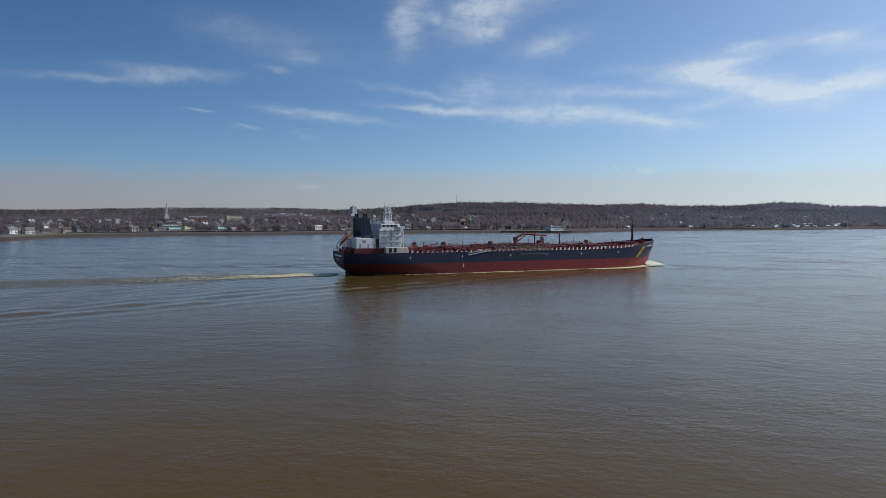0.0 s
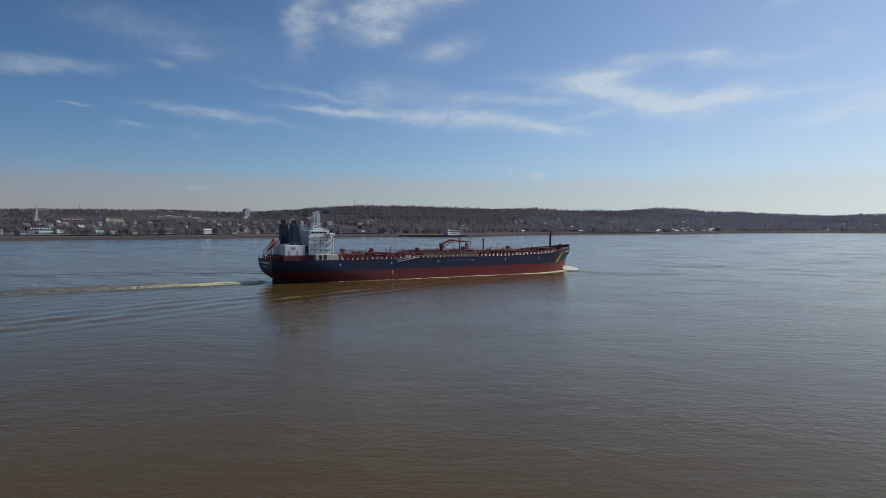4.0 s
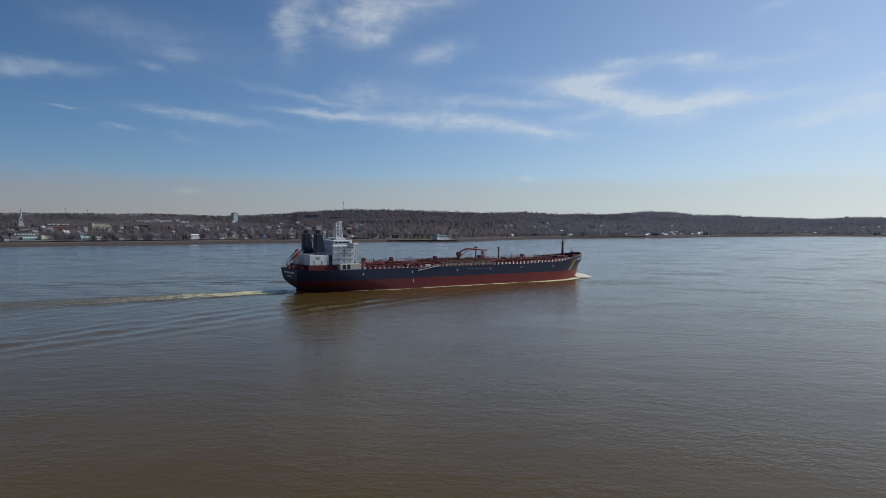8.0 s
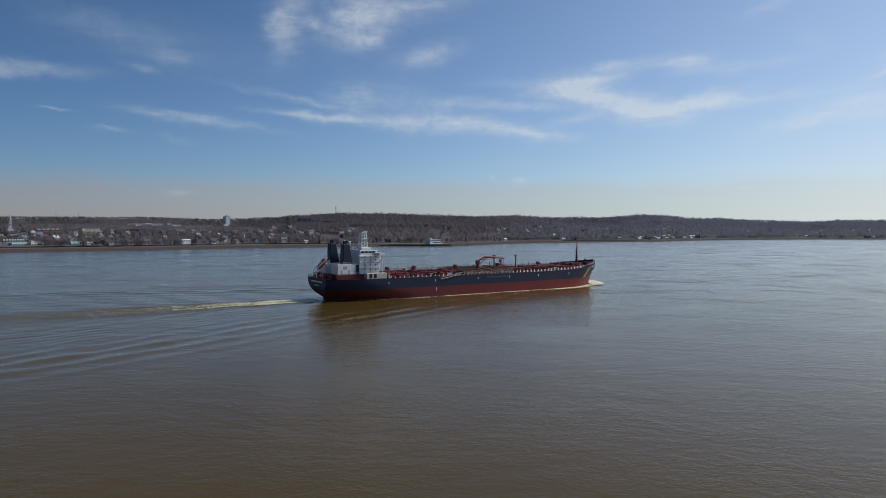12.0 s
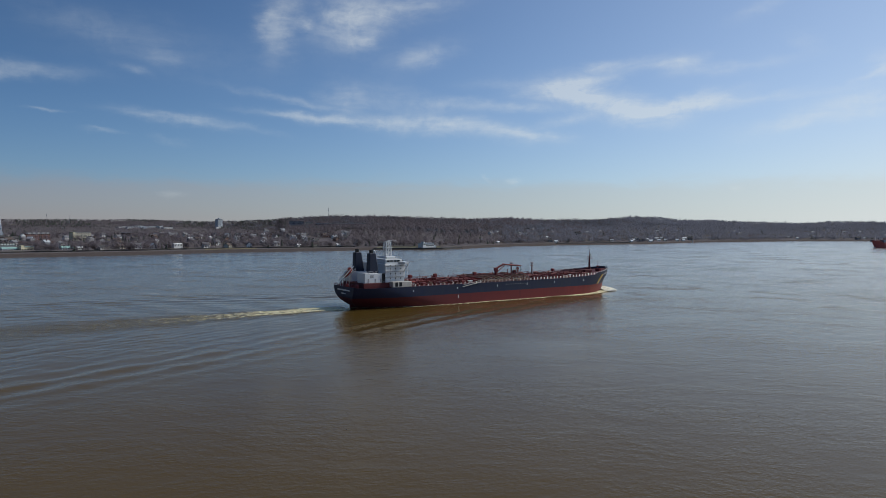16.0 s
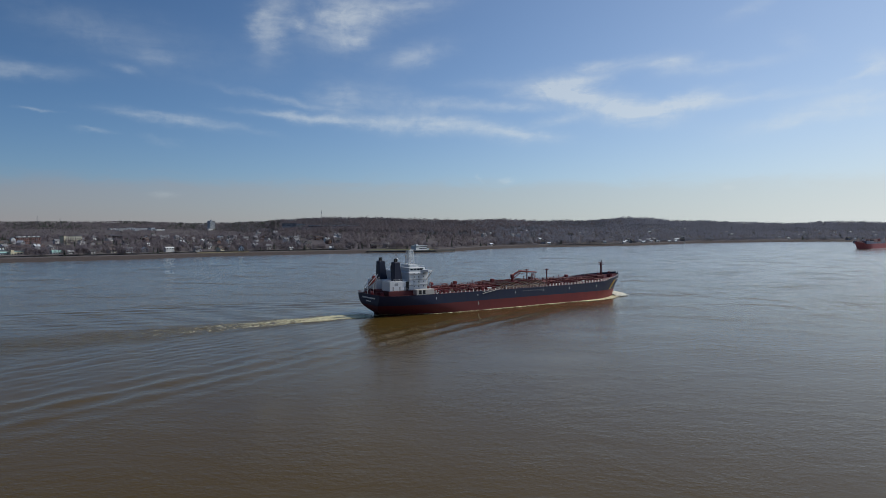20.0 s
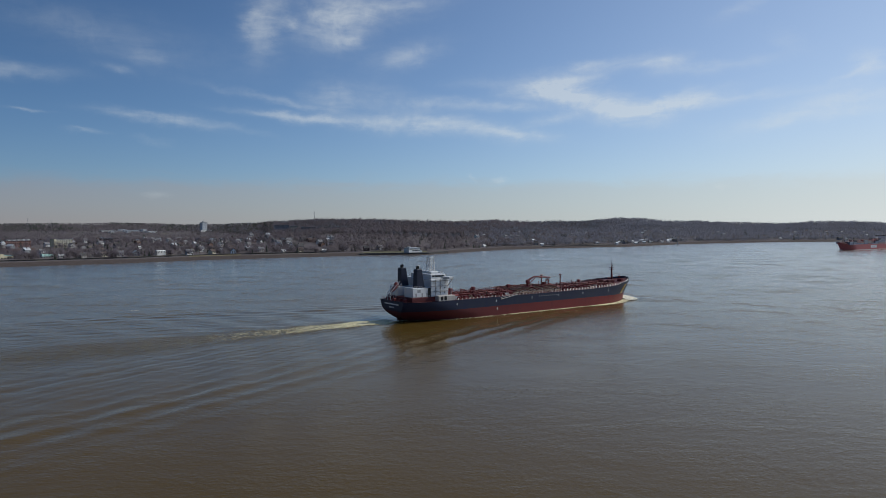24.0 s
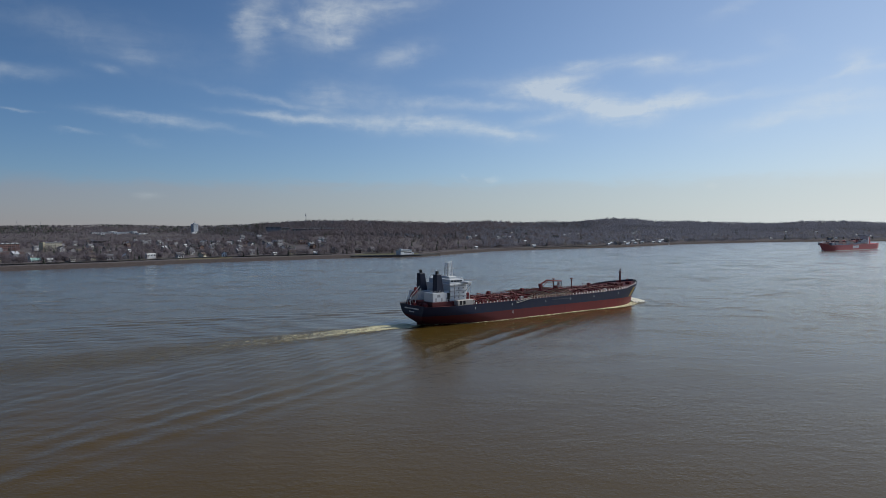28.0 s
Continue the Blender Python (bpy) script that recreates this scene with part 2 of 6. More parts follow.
def water_material():
    mat = bpy.data.materials.new("river_water")
    mat.use_nodes = True
    nt = mat.node_tree
    nt.nodes.remove(nt.nodes["Principled BSDF"])
    body = nt.nodes.new("ShaderNodeBsdfDiffuse")
    gloss = nt.nodes.new("ShaderNodeBsdfGlossy")
    gloss.distribution = "MULTI_GGX"
    pos = nt.nodes.new("ShaderNodeNewGeometry").outputs["Position"]
    silt = node(nt, "ShaderNodeTexNoise", Vector=pos, Scale=0.006, Detail=4.0, Roughness=0.55).outputs[0]
    nt.links.new(ramp(nt, silt, (0.3, (0.082, 0.0500, 0.0090)), (0.7, (0.098, 0.0610, 0.0130))), body.inputs["Color"])
    def stretched(turn, sx, sy):
        mp = nt.nodes.new("ShaderNodeMapping")
        nt.links.new(pos, mp.inputs[0])
        mp.inputs["Rotation"].default_value, mp.inputs["Scale"].default_value = (0, 0, radians(turn)), (sx, sy, 1.0)
        return mp.outputs[0]

    # wind ripples in three sizes, with their crests across the wind
    small = node(nt, "ShaderNodeTexNoise", Vector=stretched(-4, 0.70, 1.0), Scale=1.2, Detail=2.0, Roughness=0.55, Distortion=0.3).outputs[0]
    chop = node(nt, "ShaderNodeTexNoise", Vector=stretched(9, 0.60, 1.0), Scale=0.38, Detail=2.0, Roughness=0.5).outputs[0]
    large = node(nt, "ShaderNodeTexNoise", Vector=stretched(-14, 0.6, 1.0), Scale=0.10, Detail=3.0).outputs[0]
    # gusts and calmer patches some tens of metres wide
    patch_co = stretched(-8, 0.55, 1.0)
    gusts = node(nt, "ShaderNodeTexNoise", Vector=patch_co, Scale=0.034, Detail=6.0, Roughness=0.64, Distortion=0.8).outputs[0]
    wide = node(nt, "ShaderNodeTexNoise", Vector=patch_co, Scale=0.006, Detail=3.0).outputs[0]
    gust = mth(nt, "MAXIMUM", mth(nt, "ADD", mth(nt, "MULTIPLY_ADD", gusts, 2.2, -0.45), mth(nt, "MULTIPLY", mth(nt, "SUBTRACT", wide, 0.5), 1.2)), 0.25)
    # the hull leaves smooth water beside it
    calm = nt.nodes.new("ShaderNodeAttribute")
    calm.attribute_name = "smoothed"
    calm = calm.outputs["Fac"]
    gust = mth(nt, "MULTIPLY", gust, mth(nt, "MULTIPLY_ADD", calm, -0.55, 1.0))
    # out in the channel the current draws seams and boils on the surface
    out_y = node(nt, "ShaderNodeSeparateXYZ", i0=pos).outputs[1]
    channel = mth(nt, "MULTIPLY", mth(nt, "SUBTRACT", out_y, 210.0), 0.006, clamp=True)
    seam = node(nt, "ShaderNodeTexNoise", Vector=stretched(-7, 0.42, 1.0), Scale=0.055, Detail=5.0, Roughness=0.66, Distortion=1.4).outputs[0]
    ridge = mth(nt, "SUBTRACT", 1.0, mth(nt, "MULTIPLY", mth(nt, "ABSOLUTE", mth(nt, "SUBTRACT", seam, 0.5)), 17.0), clamp=True)
    boil = mth(nt, "MULTIPLY", mth(nt, "SUBTRACT", gusts, 0.50), 5.0, clamp=True)
    rip = mth(nt, "MULTIPLY", mth(nt, "MULTIPLY", ridge, boil), channel)
    nt.links.new(mth(nt, "MULTIPLY_ADD", mth(nt, "SUBTRACT", mth(nt, "ADD", gust, channel), mth(nt, "MULTIPLY", calm, 0.6)), 0.045, 0.085), gloss.inputs["Roughness"])
    ripple = mth(nt, "ADD", mth(nt, "MULTIPLY", small, 0.115), mth(nt, "MULTIPLY", chop, 0.13))
    h = mth(nt, "ADD", mth(nt, "MULTIPLY", mth(nt, "MULTIPLY", ripple, gust), mth(nt, "MULTIPLY_ADD", channel, 0.7, 1.0)), mth(nt, "MULTIPLY", large, 0.14))
    bp = node(nt, "ShaderNodeBump", Height=h, Strength=1.0, Distance=1.0)
    nt.links.new(bp.outputs[0], gloss.inputs["Normal"])
    gloss.inputs["Color"].default_value = (1.0, 0.972, 0.92, 1)
    facets = node(nt, "ShaderNodeBump", Height=h, Strength=0.8, Distance=1.0)
    shine = node(nt, "ShaderNodeFresnel", IOR=1.33, Normal=facets.outputs[0])
    # steep, choppy water mirrors less of the sky than the water between
    steep = mth(nt, "ADD", mth(nt, "MULTIPLY", boil, mth(nt, "MULTIPLY_ADD", channel, 0.12, 0.03)), mth(nt, "MULTIPLY", rip, 0.46))
    mirror = mth(nt, "MULTIPLY", mth(nt, "POWER", shine.outputs[0], 1.08), mth(nt, "SUBTRACT", 1.05, steep), clamp=True)
    # the finest ripples scatter the light widely
    sheen = node(nt, "ShaderNodeBsdfGlossy", Roughness=0.36, Normal=bp.outputs[0])
    sheen.inputs["Color"].default_value = gloss.inputs["Color"].default_value
    both = node(nt, "ShaderNodeMixShader", i0=mth(nt, "MULTIPLY_ADD", calm, -0.13, 0.18), i1=gloss.outputs[0], i2=sheen.outputs[0])
    m = node(nt, "ShaderNodeMixShader", i0=mirror, i1=body.outputs[0], i2=both.outputs[0])
    nt.links.new(m.outputs[0], nt.nodes["Material Output"].inputs[0])
    return mat


def foam_material(name, density, stretch, thin=(0.48, 0.41, 0.20), thick=(0.88, 0.83, 0.58)):
    """Broken foam: white-yellow froth where a churned noise is high, clear between; the fade lies in the mesh's UV map."""
    mat = bpy.data.materials.new(name)
    mat.use_nodes = True
    nt = mat.node_tree
    b = nt.nodes["Principled BSDF"]
    out = nt.nodes["Material Output"]
    pos = nt.nodes.new("ShaderNodeNewGeometry").outputs["Position"]
    mp = nt.nodes.new("ShaderNodeMapping")
    nt.links.new(pos, mp.inputs[0])
    mp.inputs["Rotation"].default_value = (0, 0, radians(-34))
    mp.inputs["Scale"].default_value = stretch
    n = node(nt, "ShaderNodeTexNoise", Vector=mp.outputs[0], Scale=1.05, Detail=6.0, Roughness=0.72, Distortion=0.8).outputs[0]
    uv = node(nt, "ShaderNodeSeparateXYZ", i0=nt.nodes.new("ShaderNodeTexCoord").outputs["UV"]).outputs[0]
    a = mth(nt, "MULTIPLY", mth(nt, "SUBTRACT", mth(nt, "ADD", mth(nt, "MULTIPLY_ADD", n, 1.7, -0.35), mth(nt, "MULTIPLY", uv, density)), 0.80), 4.0, clamp=True)
    nt.links.new(mix(nt, n, thin, thick), b.inputs["Base Color"])
    b.inputs["Roughness"].default_value = 0.8
    nt.links.new(bp_out(nt, n), b.inputs["Normal"])
    clear = nt.nodes.new("ShaderNodeBsdfTransparent")
    m = node(nt, "ShaderNodeMixShader", i0=a, i1=clear.outputs[0], i2=b.outputs[0])
    nt.links.new(m.outputs[0], out.inputs[0])
    return mat


def slick_material():
    """Silt churned up by the screw: browner, duller water, thinning out to the edges by the mesh's UV map."""
    mat = bpy.data.materials.new("churned_silt")
    mat.use_nodes = True
    nt = mat.node_tree
    b, out = nt.nodes["Principled BSDF"], nt.nodes["Material Output"]
    pos = nt.nodes.new("ShaderNodeNewGeometry").outputs["Position"]
    n = node(nt, "ShaderNodeTexNoise", Vector=pos, Scale=0.07, Detail=6.0, Roughness=0.65, Distortion=1.0).outputs[0]
    n2 = node(nt, "ShaderNodeTexNoise", Vector=pos, Scale=0.9, Detail=4.0, Roughness=0.6).outputs[0]
    uv = node(nt, "ShaderNodeSeparateXYZ", i0=nt.nodes.new("ShaderNodeTexCoord").outputs["UV"]).outputs[0]
    nt.links.new(mix(nt, n2, (0.120, 0.082, 0.030), (0.160, 0.115, 0.046)), b.inputs["Base Color"])
    b.inputs["Roughness"].default_value, b.inputs["Specular IOR Level"].default_value = 0.5, 0.25
    a = mth(nt, "MULTIPLY", uv, mth(nt, "MULTIPLY_ADD", n, 2.4, -0.45, clamp=True), clamp=True)
    clear = nt.nodes.new("ShaderNodeBsdfTransparent")
    nt.links.new(node(nt, "ShaderNodeMixShader", i0=a, i1=clear.outputs[0], i2=b.outputs[0]).outputs[0], out.inputs[0])
    return mat


def bp_out(nt, h):
    return node(nt, "ShaderNodeBump", Height=h, Strength=0.6, Distance=0.3).outputs[0]


def ground_material():
    """Mud below the tide mark, winter grass and leaf litter above."""
    mat = bpy.data.materials.new("river_bank")
    mat.use_nodes = True
    nt = mat.node_tree
    b = nt.nodes["Principled BSDF"]
    pos = nt.nodes.new("ShaderNodeNewGeometry").outputs["Position"]
    n = node(nt, "ShaderNodeTexNoise", Vector=pos, Scale=0.02, Detail=6.0, Roughness=0.6).outputs[0]
    n2 = node(nt, "ShaderNodeTexNoise", Vector=pos, Scale=0.25, Detail=4.0).outputs[0]
    litter = ramp(nt, n, (0.35, (0.128, 0.112, 0.116)), (0.5, (0.145, 0.127, 0.130)), (0.62, (0.150, 0.136, 0.120)), (0.75, (0.165, 0.146, 0.145)))
    mud = ramp(nt, n2, (0.3, (0.060, 0.047, 0.042)), (0.7, (0.112, 0.090, 0.080)))
    z = mth(nt, "ADD", node(nt, "ShaderNodeSeparateXYZ", i0=pos).outputs[2], mth(nt, "MULTIPLY", mth(nt, "SUBTRACT", n2, 0.5), 1.4))
    up = mth(nt, "MULTIPLY", mth(nt, "SUBTRACT", z, 2.6), 1.5, clamp=True)
    nt.links.new(mix(nt, up, mud, litter), b.inputs["Base Color"])
    b.inputs["Roughness"].default_value, b.inputs["Specular IOR Level"].default_value = 0.95, 0.1
    nt.links.new(bp_out(nt, n2), b.inputs["Normal"])
    return mat


M_WATER, M_GROUND = water_material(), ground_material()
M_SLICK = slick_material()
M_FOAM = foam_material("churned_foam", 0.62, (0.5, 1.0, 1.0))
M_BOWFOAM = foam_material("white_bow_foam", 0.62, (0.9, 1.0, 1.0), (0.58, 0.54, 0.40), (0.90, 0.88, 0.76))
M_NAVY = material("navy_hull_paint", (0.009, 0.015, 0.046), 0.5, other=(0.022, 0.025, 0.040), scale=0.35, amount=0.7, streak=True)
M_RED = material("red_antifouling", (0.190, 0.020, 0.018), 0.6, other=(0.092, 0.014, 0.015), scale=0.30, amount=0.7, bump=0.1, streak=True, darker_aft=True)
M_DECK = material("oxide_deck_paint", (0.115, 0.022, 0.024), 0.7, other=(0.055, 0.014, 0.014), scale=0.15, amount=0.7, bump=0.2)
M_PIPE = material("oxide_pipe_paint", (0.165, 0.019, 0.022), 0.55, other=(0.09, 0.018, 0.018), scale=0.3, amount=0.6)
M_WHITE = material("white_ship_paint", (0.64, 0.65, 0.655), 0.45, other=(0.60, 0.57, 0.52), scale=0.5, amount=0.35, streak=True)
M_TAN_GREY = material("weathered_buff_paint", (0.47, 0.44, 0.40), 0.6, other=(0.34, 0.29, 0.25), scale=0.4, amount=0.6, streak=True)
M_BRACKET = material("white_edge_paint", (0.58, 0.55, 0.52), 0.4, scale=0.6)
M_FUNNEL = material("dark_navy_funnel", (0.012, 0.016, 0.036), 0.5, other=(0.02, 0.024, 0.04), scale=0.3)
M_BLACK = material("soot_black_steel_and_shade", (0.012, 0.012, 0.013), 0.6, scale=0.5)
M_GLASS = material("dark_bridge_glass", (0.015, 0.02, 0.025), 0.08, scale=1.0)
M_YELLOW = material("yellow_stripe_paint", (0.62, 0.40, 0.03), 0.5, scale=0.5)
M_TAN = material("buff_manifold_paint", (0.29, 0.205, 0.135), 0.6, other=(0.17, 0.10, 0.07), scale=0.5)
M_ORANGE = material("dull_red_lifeboat", (0.26, 0.035, 0.025), 0.4, scale=0.5)
M_STEEL = material("galvanised_steel", (0.34, 0.34, 0.34), 0.5, metal=0.4, scale=0.6)
M_HWHITE = material("white_clapboard", (0.72, 0.72, 0.70), 0.7, other=(0.60, 0.59, 0.57), scale=0.2)
M_HCREAM = material("cream_render", (0.54, 0.50, 0.40), 0.8, scale=0.2, amount=0.3)
M_HYELLOW = material("pale_yellow_render", (0.64, 0.58, 0.40), 0.8, scale=0.2, amount=0.3)
M_HGREY = material("grey_siding", (0.30, 0.29, 0.29), 0.8, scale=0.2, amount=0.4)
M_HBLUE = material("blue_grey_siding", (0.28, 0.30, 0.32), 0.8, scale=0.2, amount=0.4)
M_BRICK = material("brown_brick", (0.175, 0.11, 0.088), 0.9, scale=0.4)
M_ORBRICK = material("orange_brick", (0.27, 0.15, 0.125), 0.9, scale=0.3, amount=0.3)
M_CONCRETE = material("pale_concrete", (0.46, 0.49, 0.52), 0.8, scale=0.1, amount=0.3)
M_ROOF_GREY = material("grey_shingles", (0.20, 0.20, 0.21), 0.9, scale=0.3, amount=0.4)
M_ROOF_DARK = material("dark_shingles", (0.065, 0.062, 0.064), 0.9, scale=0.3, amount=0.4)
M_ROOF_BROWN = material("brown_shingles", (0.115, 0.088, 0.078), 0.9, scale=0.3, amount=0.4)
M_ROOF_PALE = material("galvanised_roof", (0.48, 0.50, 0.53), 0.5, scale=0.2, amount=0.3)
M_ROOF_WHITE = material("white_metal_roof", (0.74, 0.75, 0.76), 0.4, scale=0.2, amount=0.3)
M_TEAL = material("teal_metal_roof", (0.32, 0.50, 0.46), 0.5, scale=0.2, amount=0.3)
M_LAWN = material("spring_lawn", (0.118, 0.120, 0.062), 0.95, other=(0.15, 0.135, 0.08), scale=0.08, amount=0.8)
M_FIELD = material("winter_grass", (0.20, 0.165, 0.095), 0.95, other=(0.14, 0.12, 0.075), scale=0.05, amount=0.8)
M_EARTH = material("red_brown_earth", (0.16, 0.085, 0.062), 0.95, scale=0.08, amount=0.6)
M_STONE = material("wet_dark_stone", (0.045, 0.042, 0.040), 0.85, other=(0.085, 0.078, 0.07), scale=0.25, amount=0.8, bump=0.6)
M_BARK = material("grey_bark", (0.16, 0.13, 0.11), 0.9, scale=1.0)
# the distant ship's red is lightened to carry the haze in front of it
M_CARGORED = material("hazed_red_hull", (0.44, 0.125, 0.125), 0.6, other=(0.36, 0.10, 0.10), scale=0.05)
M_FARWHITE = material("pale_grey_paint", (0.75, 0.75, 0.75), 0.6, scale=0.1)
# container colours are paled likewise, haze mixed into the paint
M_BOX_A = material("hazed_grey_container", (0.25, 0.26, 0.28), 0.6, scale=0.2)
M_BOX_B = material("hazed_brown_container", (0.28, 0.17, 0.16), 0.6, scale=0.2)
M_BOX_C = material("hazed_blue_container", (0.17, 0.20, 0.27), 0.6, scale=0.2)
M_BARE = material("bare_twigs", (0.240, 0.209, 0.240), 0.9, other=(0.168, 0.147, 0.168), scale=0.07, amount=0.9, island=0.15)
M_FIR = material("dark_conifer", (0.075, 0.092, 0.075), 0.9, other=(0.10, 0.11, 0.09), scale=0.06, amount=0.8, island=0.2)
# distance haze is put into the next two colours: paler, bluer than needles and bark
M_HAZEDFIR = material("hazed_conifer", (0.150, 0.168, 0.205), 0.9, other=(0.185, 0.200, 0.240), scale=0.06, amount=0.8, island=0.2)
M_HAZEDWOOD = material("hazed_bare_wood", (0.292, 0.308, 0.392), 0.95, other=(0.262, 0.278, 0.354), scale=0.03, amount=0.9, island=0.1)


def let_light_through(mat, share):
    """Thin twigs: part of the light passes round them; they are shaded as one rounded crown."""
    nt = mat.node_tree
    b, out = nt.nodes["Principled BSDF"], nt.nodes["Material Output"]
    crown = nt.nodes.new("ShaderNodeAttribute")
    crown.attribute_name = "crown_side"
    facing_out = node(nt, "ShaderNodeVectorMath", i0=crown.outputs["Vector"])
    facing_out.operation = "NORMALIZE"
    nt.links.new(facing_out.outputs[0], b.inputs["Normal"])
    tr = nt.nodes.new("ShaderNodeBsdfTranslucent")
    nt.links.new(facing_out.outputs[0], tr.inputs["Normal"])
    nt.links.new(b.inputs["Base Color"].links[0].from_socket, tr.inputs["Color"])
    nt.links.new(node(nt, "ShaderNodeMixShader", i0=share, i1=b.outputs[0], i2=tr.outputs[0]).outputs[0], out.inputs[0])


for twiggy, passing in ((M_BARE, 0.5), (M_HAZEDWOOD, 0.55), (M_FIR, 0.2), (M_HAZEDFIR, 0.3)):
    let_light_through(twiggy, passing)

# ---- mesh helpers ----
def part(name, bm, mat, parent=None, label=""):
    """Links a bmesh as one mesh object under a thing or a part."""
    me = bpy.data.meshes.new(name)
    bmesh.ops.recalc_face_normals(bm, faces=bm.faces)
    bm.to_mesh(me)
    bm.free()
    me.materials.append(mat)
    ob = new(name, me)
    ob.parent = parent
    if label:
        tagged(ob, label)
    return ob


def same(name, ob, parent, m):
    """Another part on the same mesh."""
    o = new(name, ob.data)
    o.parent = parent
    o.matrix_basis = m
    return o


def box(x0, x1, y0, y1, z0, z1, bm=None, taper=(0, 0, 0, 0)):
    """A box; taper: how far the top's -x, +x, -y, +y sides stand in."""
    bm = bm or bmesh.new()
    a, b, c, d = taper
    v = [bm.verts.new(p) for p in ((x0, y0, z0), (x1, y0, z0), (x1, y1, z0), (x0, y1, z0),
                                   (x0 + a, y0 + c, z1), (x1 - b, y0 + c, z1), (x1 - b, y1 - d, z1), (x0 + a, y1 - d, z1))]
    for f in ((3, 2, 1, 0), (4, 5, 6, 7), (0, 1, 5, 4), (1, 2, 6, 5), (2, 3, 7, 6), (3, 0, 4, 7)):
        bm.faces.new([v[i] for i in f])
    return bm


def tube(p, q, r, r2=None, n=6, bm=None):
    """A closed tube from p to q."""
    bm = bm or bmesh.new()
    p, q = Vector(p), Vector(q)
    r2 = r if r2 is None else r2
    t = (q - p).to_track_quat("Z", "Y")
    rings = []
    for c, rad in ((p, r), (q, r2)):
        rings.append([bm.verts.new(c + t @ Vector((rad * math.cos(2 * math.pi * k / n), rad * math.sin(2 * math.pi * k / n), 0))) for k in range(n)])
    for k in range(n):
        bm.faces.new((rings[0][k], rings[0][(k + 1) % n], rings[1][(k + 1) % n], rings[1][k]))
    bm.faces.new(rings[0][::-1])
    bm.faces.new(rings[1])
    return bm


def bevelled(bm, w=0.15):
    bmesh.ops.bevel(bm, geom=bm.edges[:], offset=w, segments=1, affect="EDGES")
    return bm


def empty(name, m, label, category, group="", kind=""):
    ob = new(name)
    ob.matrix_basis = m
    return tagged(ob, label, category, group, kind)


def mesh_thing(name, verts, faces, mat, label="", category="", kind="", smooth=False):
    me = bpy.data.meshes.new(name)
    me.from_pydata(verts, [], faces)
    me.materials.append(mat)
    if smooth:
        me.shade_smooth()
    return tagged(new(name, me), label, category, "", kind)

# ---- water ----
def build_water():
    rings = [60, 140, 260, 420, 640, 900, 1300, 1900, 2700, 3600, 4900]
    n = 72
    verts = [(0, 0, -0.42)] + [(r * math.cos(2 * math.pi * k / n), r * math.sin(2 * math.pi * k / n), -0.42) for r in rings for k in range(n)]
    faces = [(0, 1 + k, 1 + (k + 1) % n) for k in range(n)]
    for i in range(len(rings) - 1):
        a, b = 1 + i * n, 1 + (i + 1) * n
        faces += [(a + k, b + k, b + (k + 1) % n, a + (k + 1) % n) for k in range(n)]
    mesh_thing("water", verts, faces, M_WATER, "brown silty river water with wind ripples", "river", "structure")


build_water()

# ---- land: waterline, skyline and height by azimuth ----
AZ_W = (-70, -47, -45.4, -43.6, -42, -36, -29.5, -25, -20, -13.5, -6, -2.3, -1, 1.1, 5.4, 11, 16, 20, 24, 28, 34, 70)
DIST_W = (1100, 950, 868, 925, 980, 999, 1005, 1014, 1055, 1088, 1136, 1141, 1150, 1220, 1380, 1495, 1605, 1830, 1991, 2139, 2270, 2700)
AZ_S = (-70, -45, -38, -34, -29.5, -26, -20.5, -16.7, -13.9, -10, -6.2, -2.4, 1.3, 4.5, 7.5, 9.6, 12, 14.4, 16.3, 18.5, 21, 24, 27, 29, 31.5, 34, 70)
DIST_S = (2600, 2600, 2700, 2780, 2850, 2950, 2850, 2300, 2050, 1920, 1900, 1850, 1900, 1950, 2050, 2150, 2200, 2250, 2250, 2300, 2450, 2650, 2800, 2850, 2900, 2950, 3200)
TOP_S = (52, 51, 57, 63, 64, 67, 59, 61, 64, 70, 69, 65, 61, 66, 63, 64, 64, 72, 72, 63, 62, 58, 56, 61, 60, 54, 50)


def waterline(az):
    return float(np.interp(az, AZ_W, DIST_W))


def land_height(az, d):
    w, s, top = waterline(az), float(np.interp(az, AZ_S, DIST_S)), float(np.interp(az, AZ_S, TOP_S)) - 7.6
    town = float(np.interp(az, (-17, -12), (1, 0)))
    mid = 0.42 * top if town < 0.5 else 0.32 * top
    step = 14.0 if town > 0.5 else 5.2 + (mid - 5.2) * 0.55
    q = s + 0.35 * (4700 - s)
    z = float(np.interp(d, (w - 40, w, w + 22, w + 60, w + 95, w + min(320, 0.3 * (s - w)), w + 0.5 * (s - w), w + 0.86 * (s - w), s, q, 4800),
                        (-6, 0, 2.0, 3.4, 5.2, step, mid, (0.62 if town > 0.5 else 0.80) * top, top, top - 22, top - 30)))
    if d > w + 60:
        x, y = d * math.sin(radians(az)), d * math.cos(radians(az))
        z += min(1, (d - w - 60) / 300) * 2.6 * noise.noise(Vector((x / 160, y / 160, 0.3)))
        if az > -6 and d < s - 40:         # spurs and hollows of the wooded hills
            z += min(1, (az + 6) / 6) * min(1, (d - w - 60) / 260) * min(1, (s - 40 - d) / 160) * 9.0 * noise.noise(Vector((x / 230, y / 330, 1.7)))
    return z


def place(az, d, up=0.0):
    return Vector((d * math.sin(radians(az)), d * math.cos(radians(az)), land_height(az, d) + up))


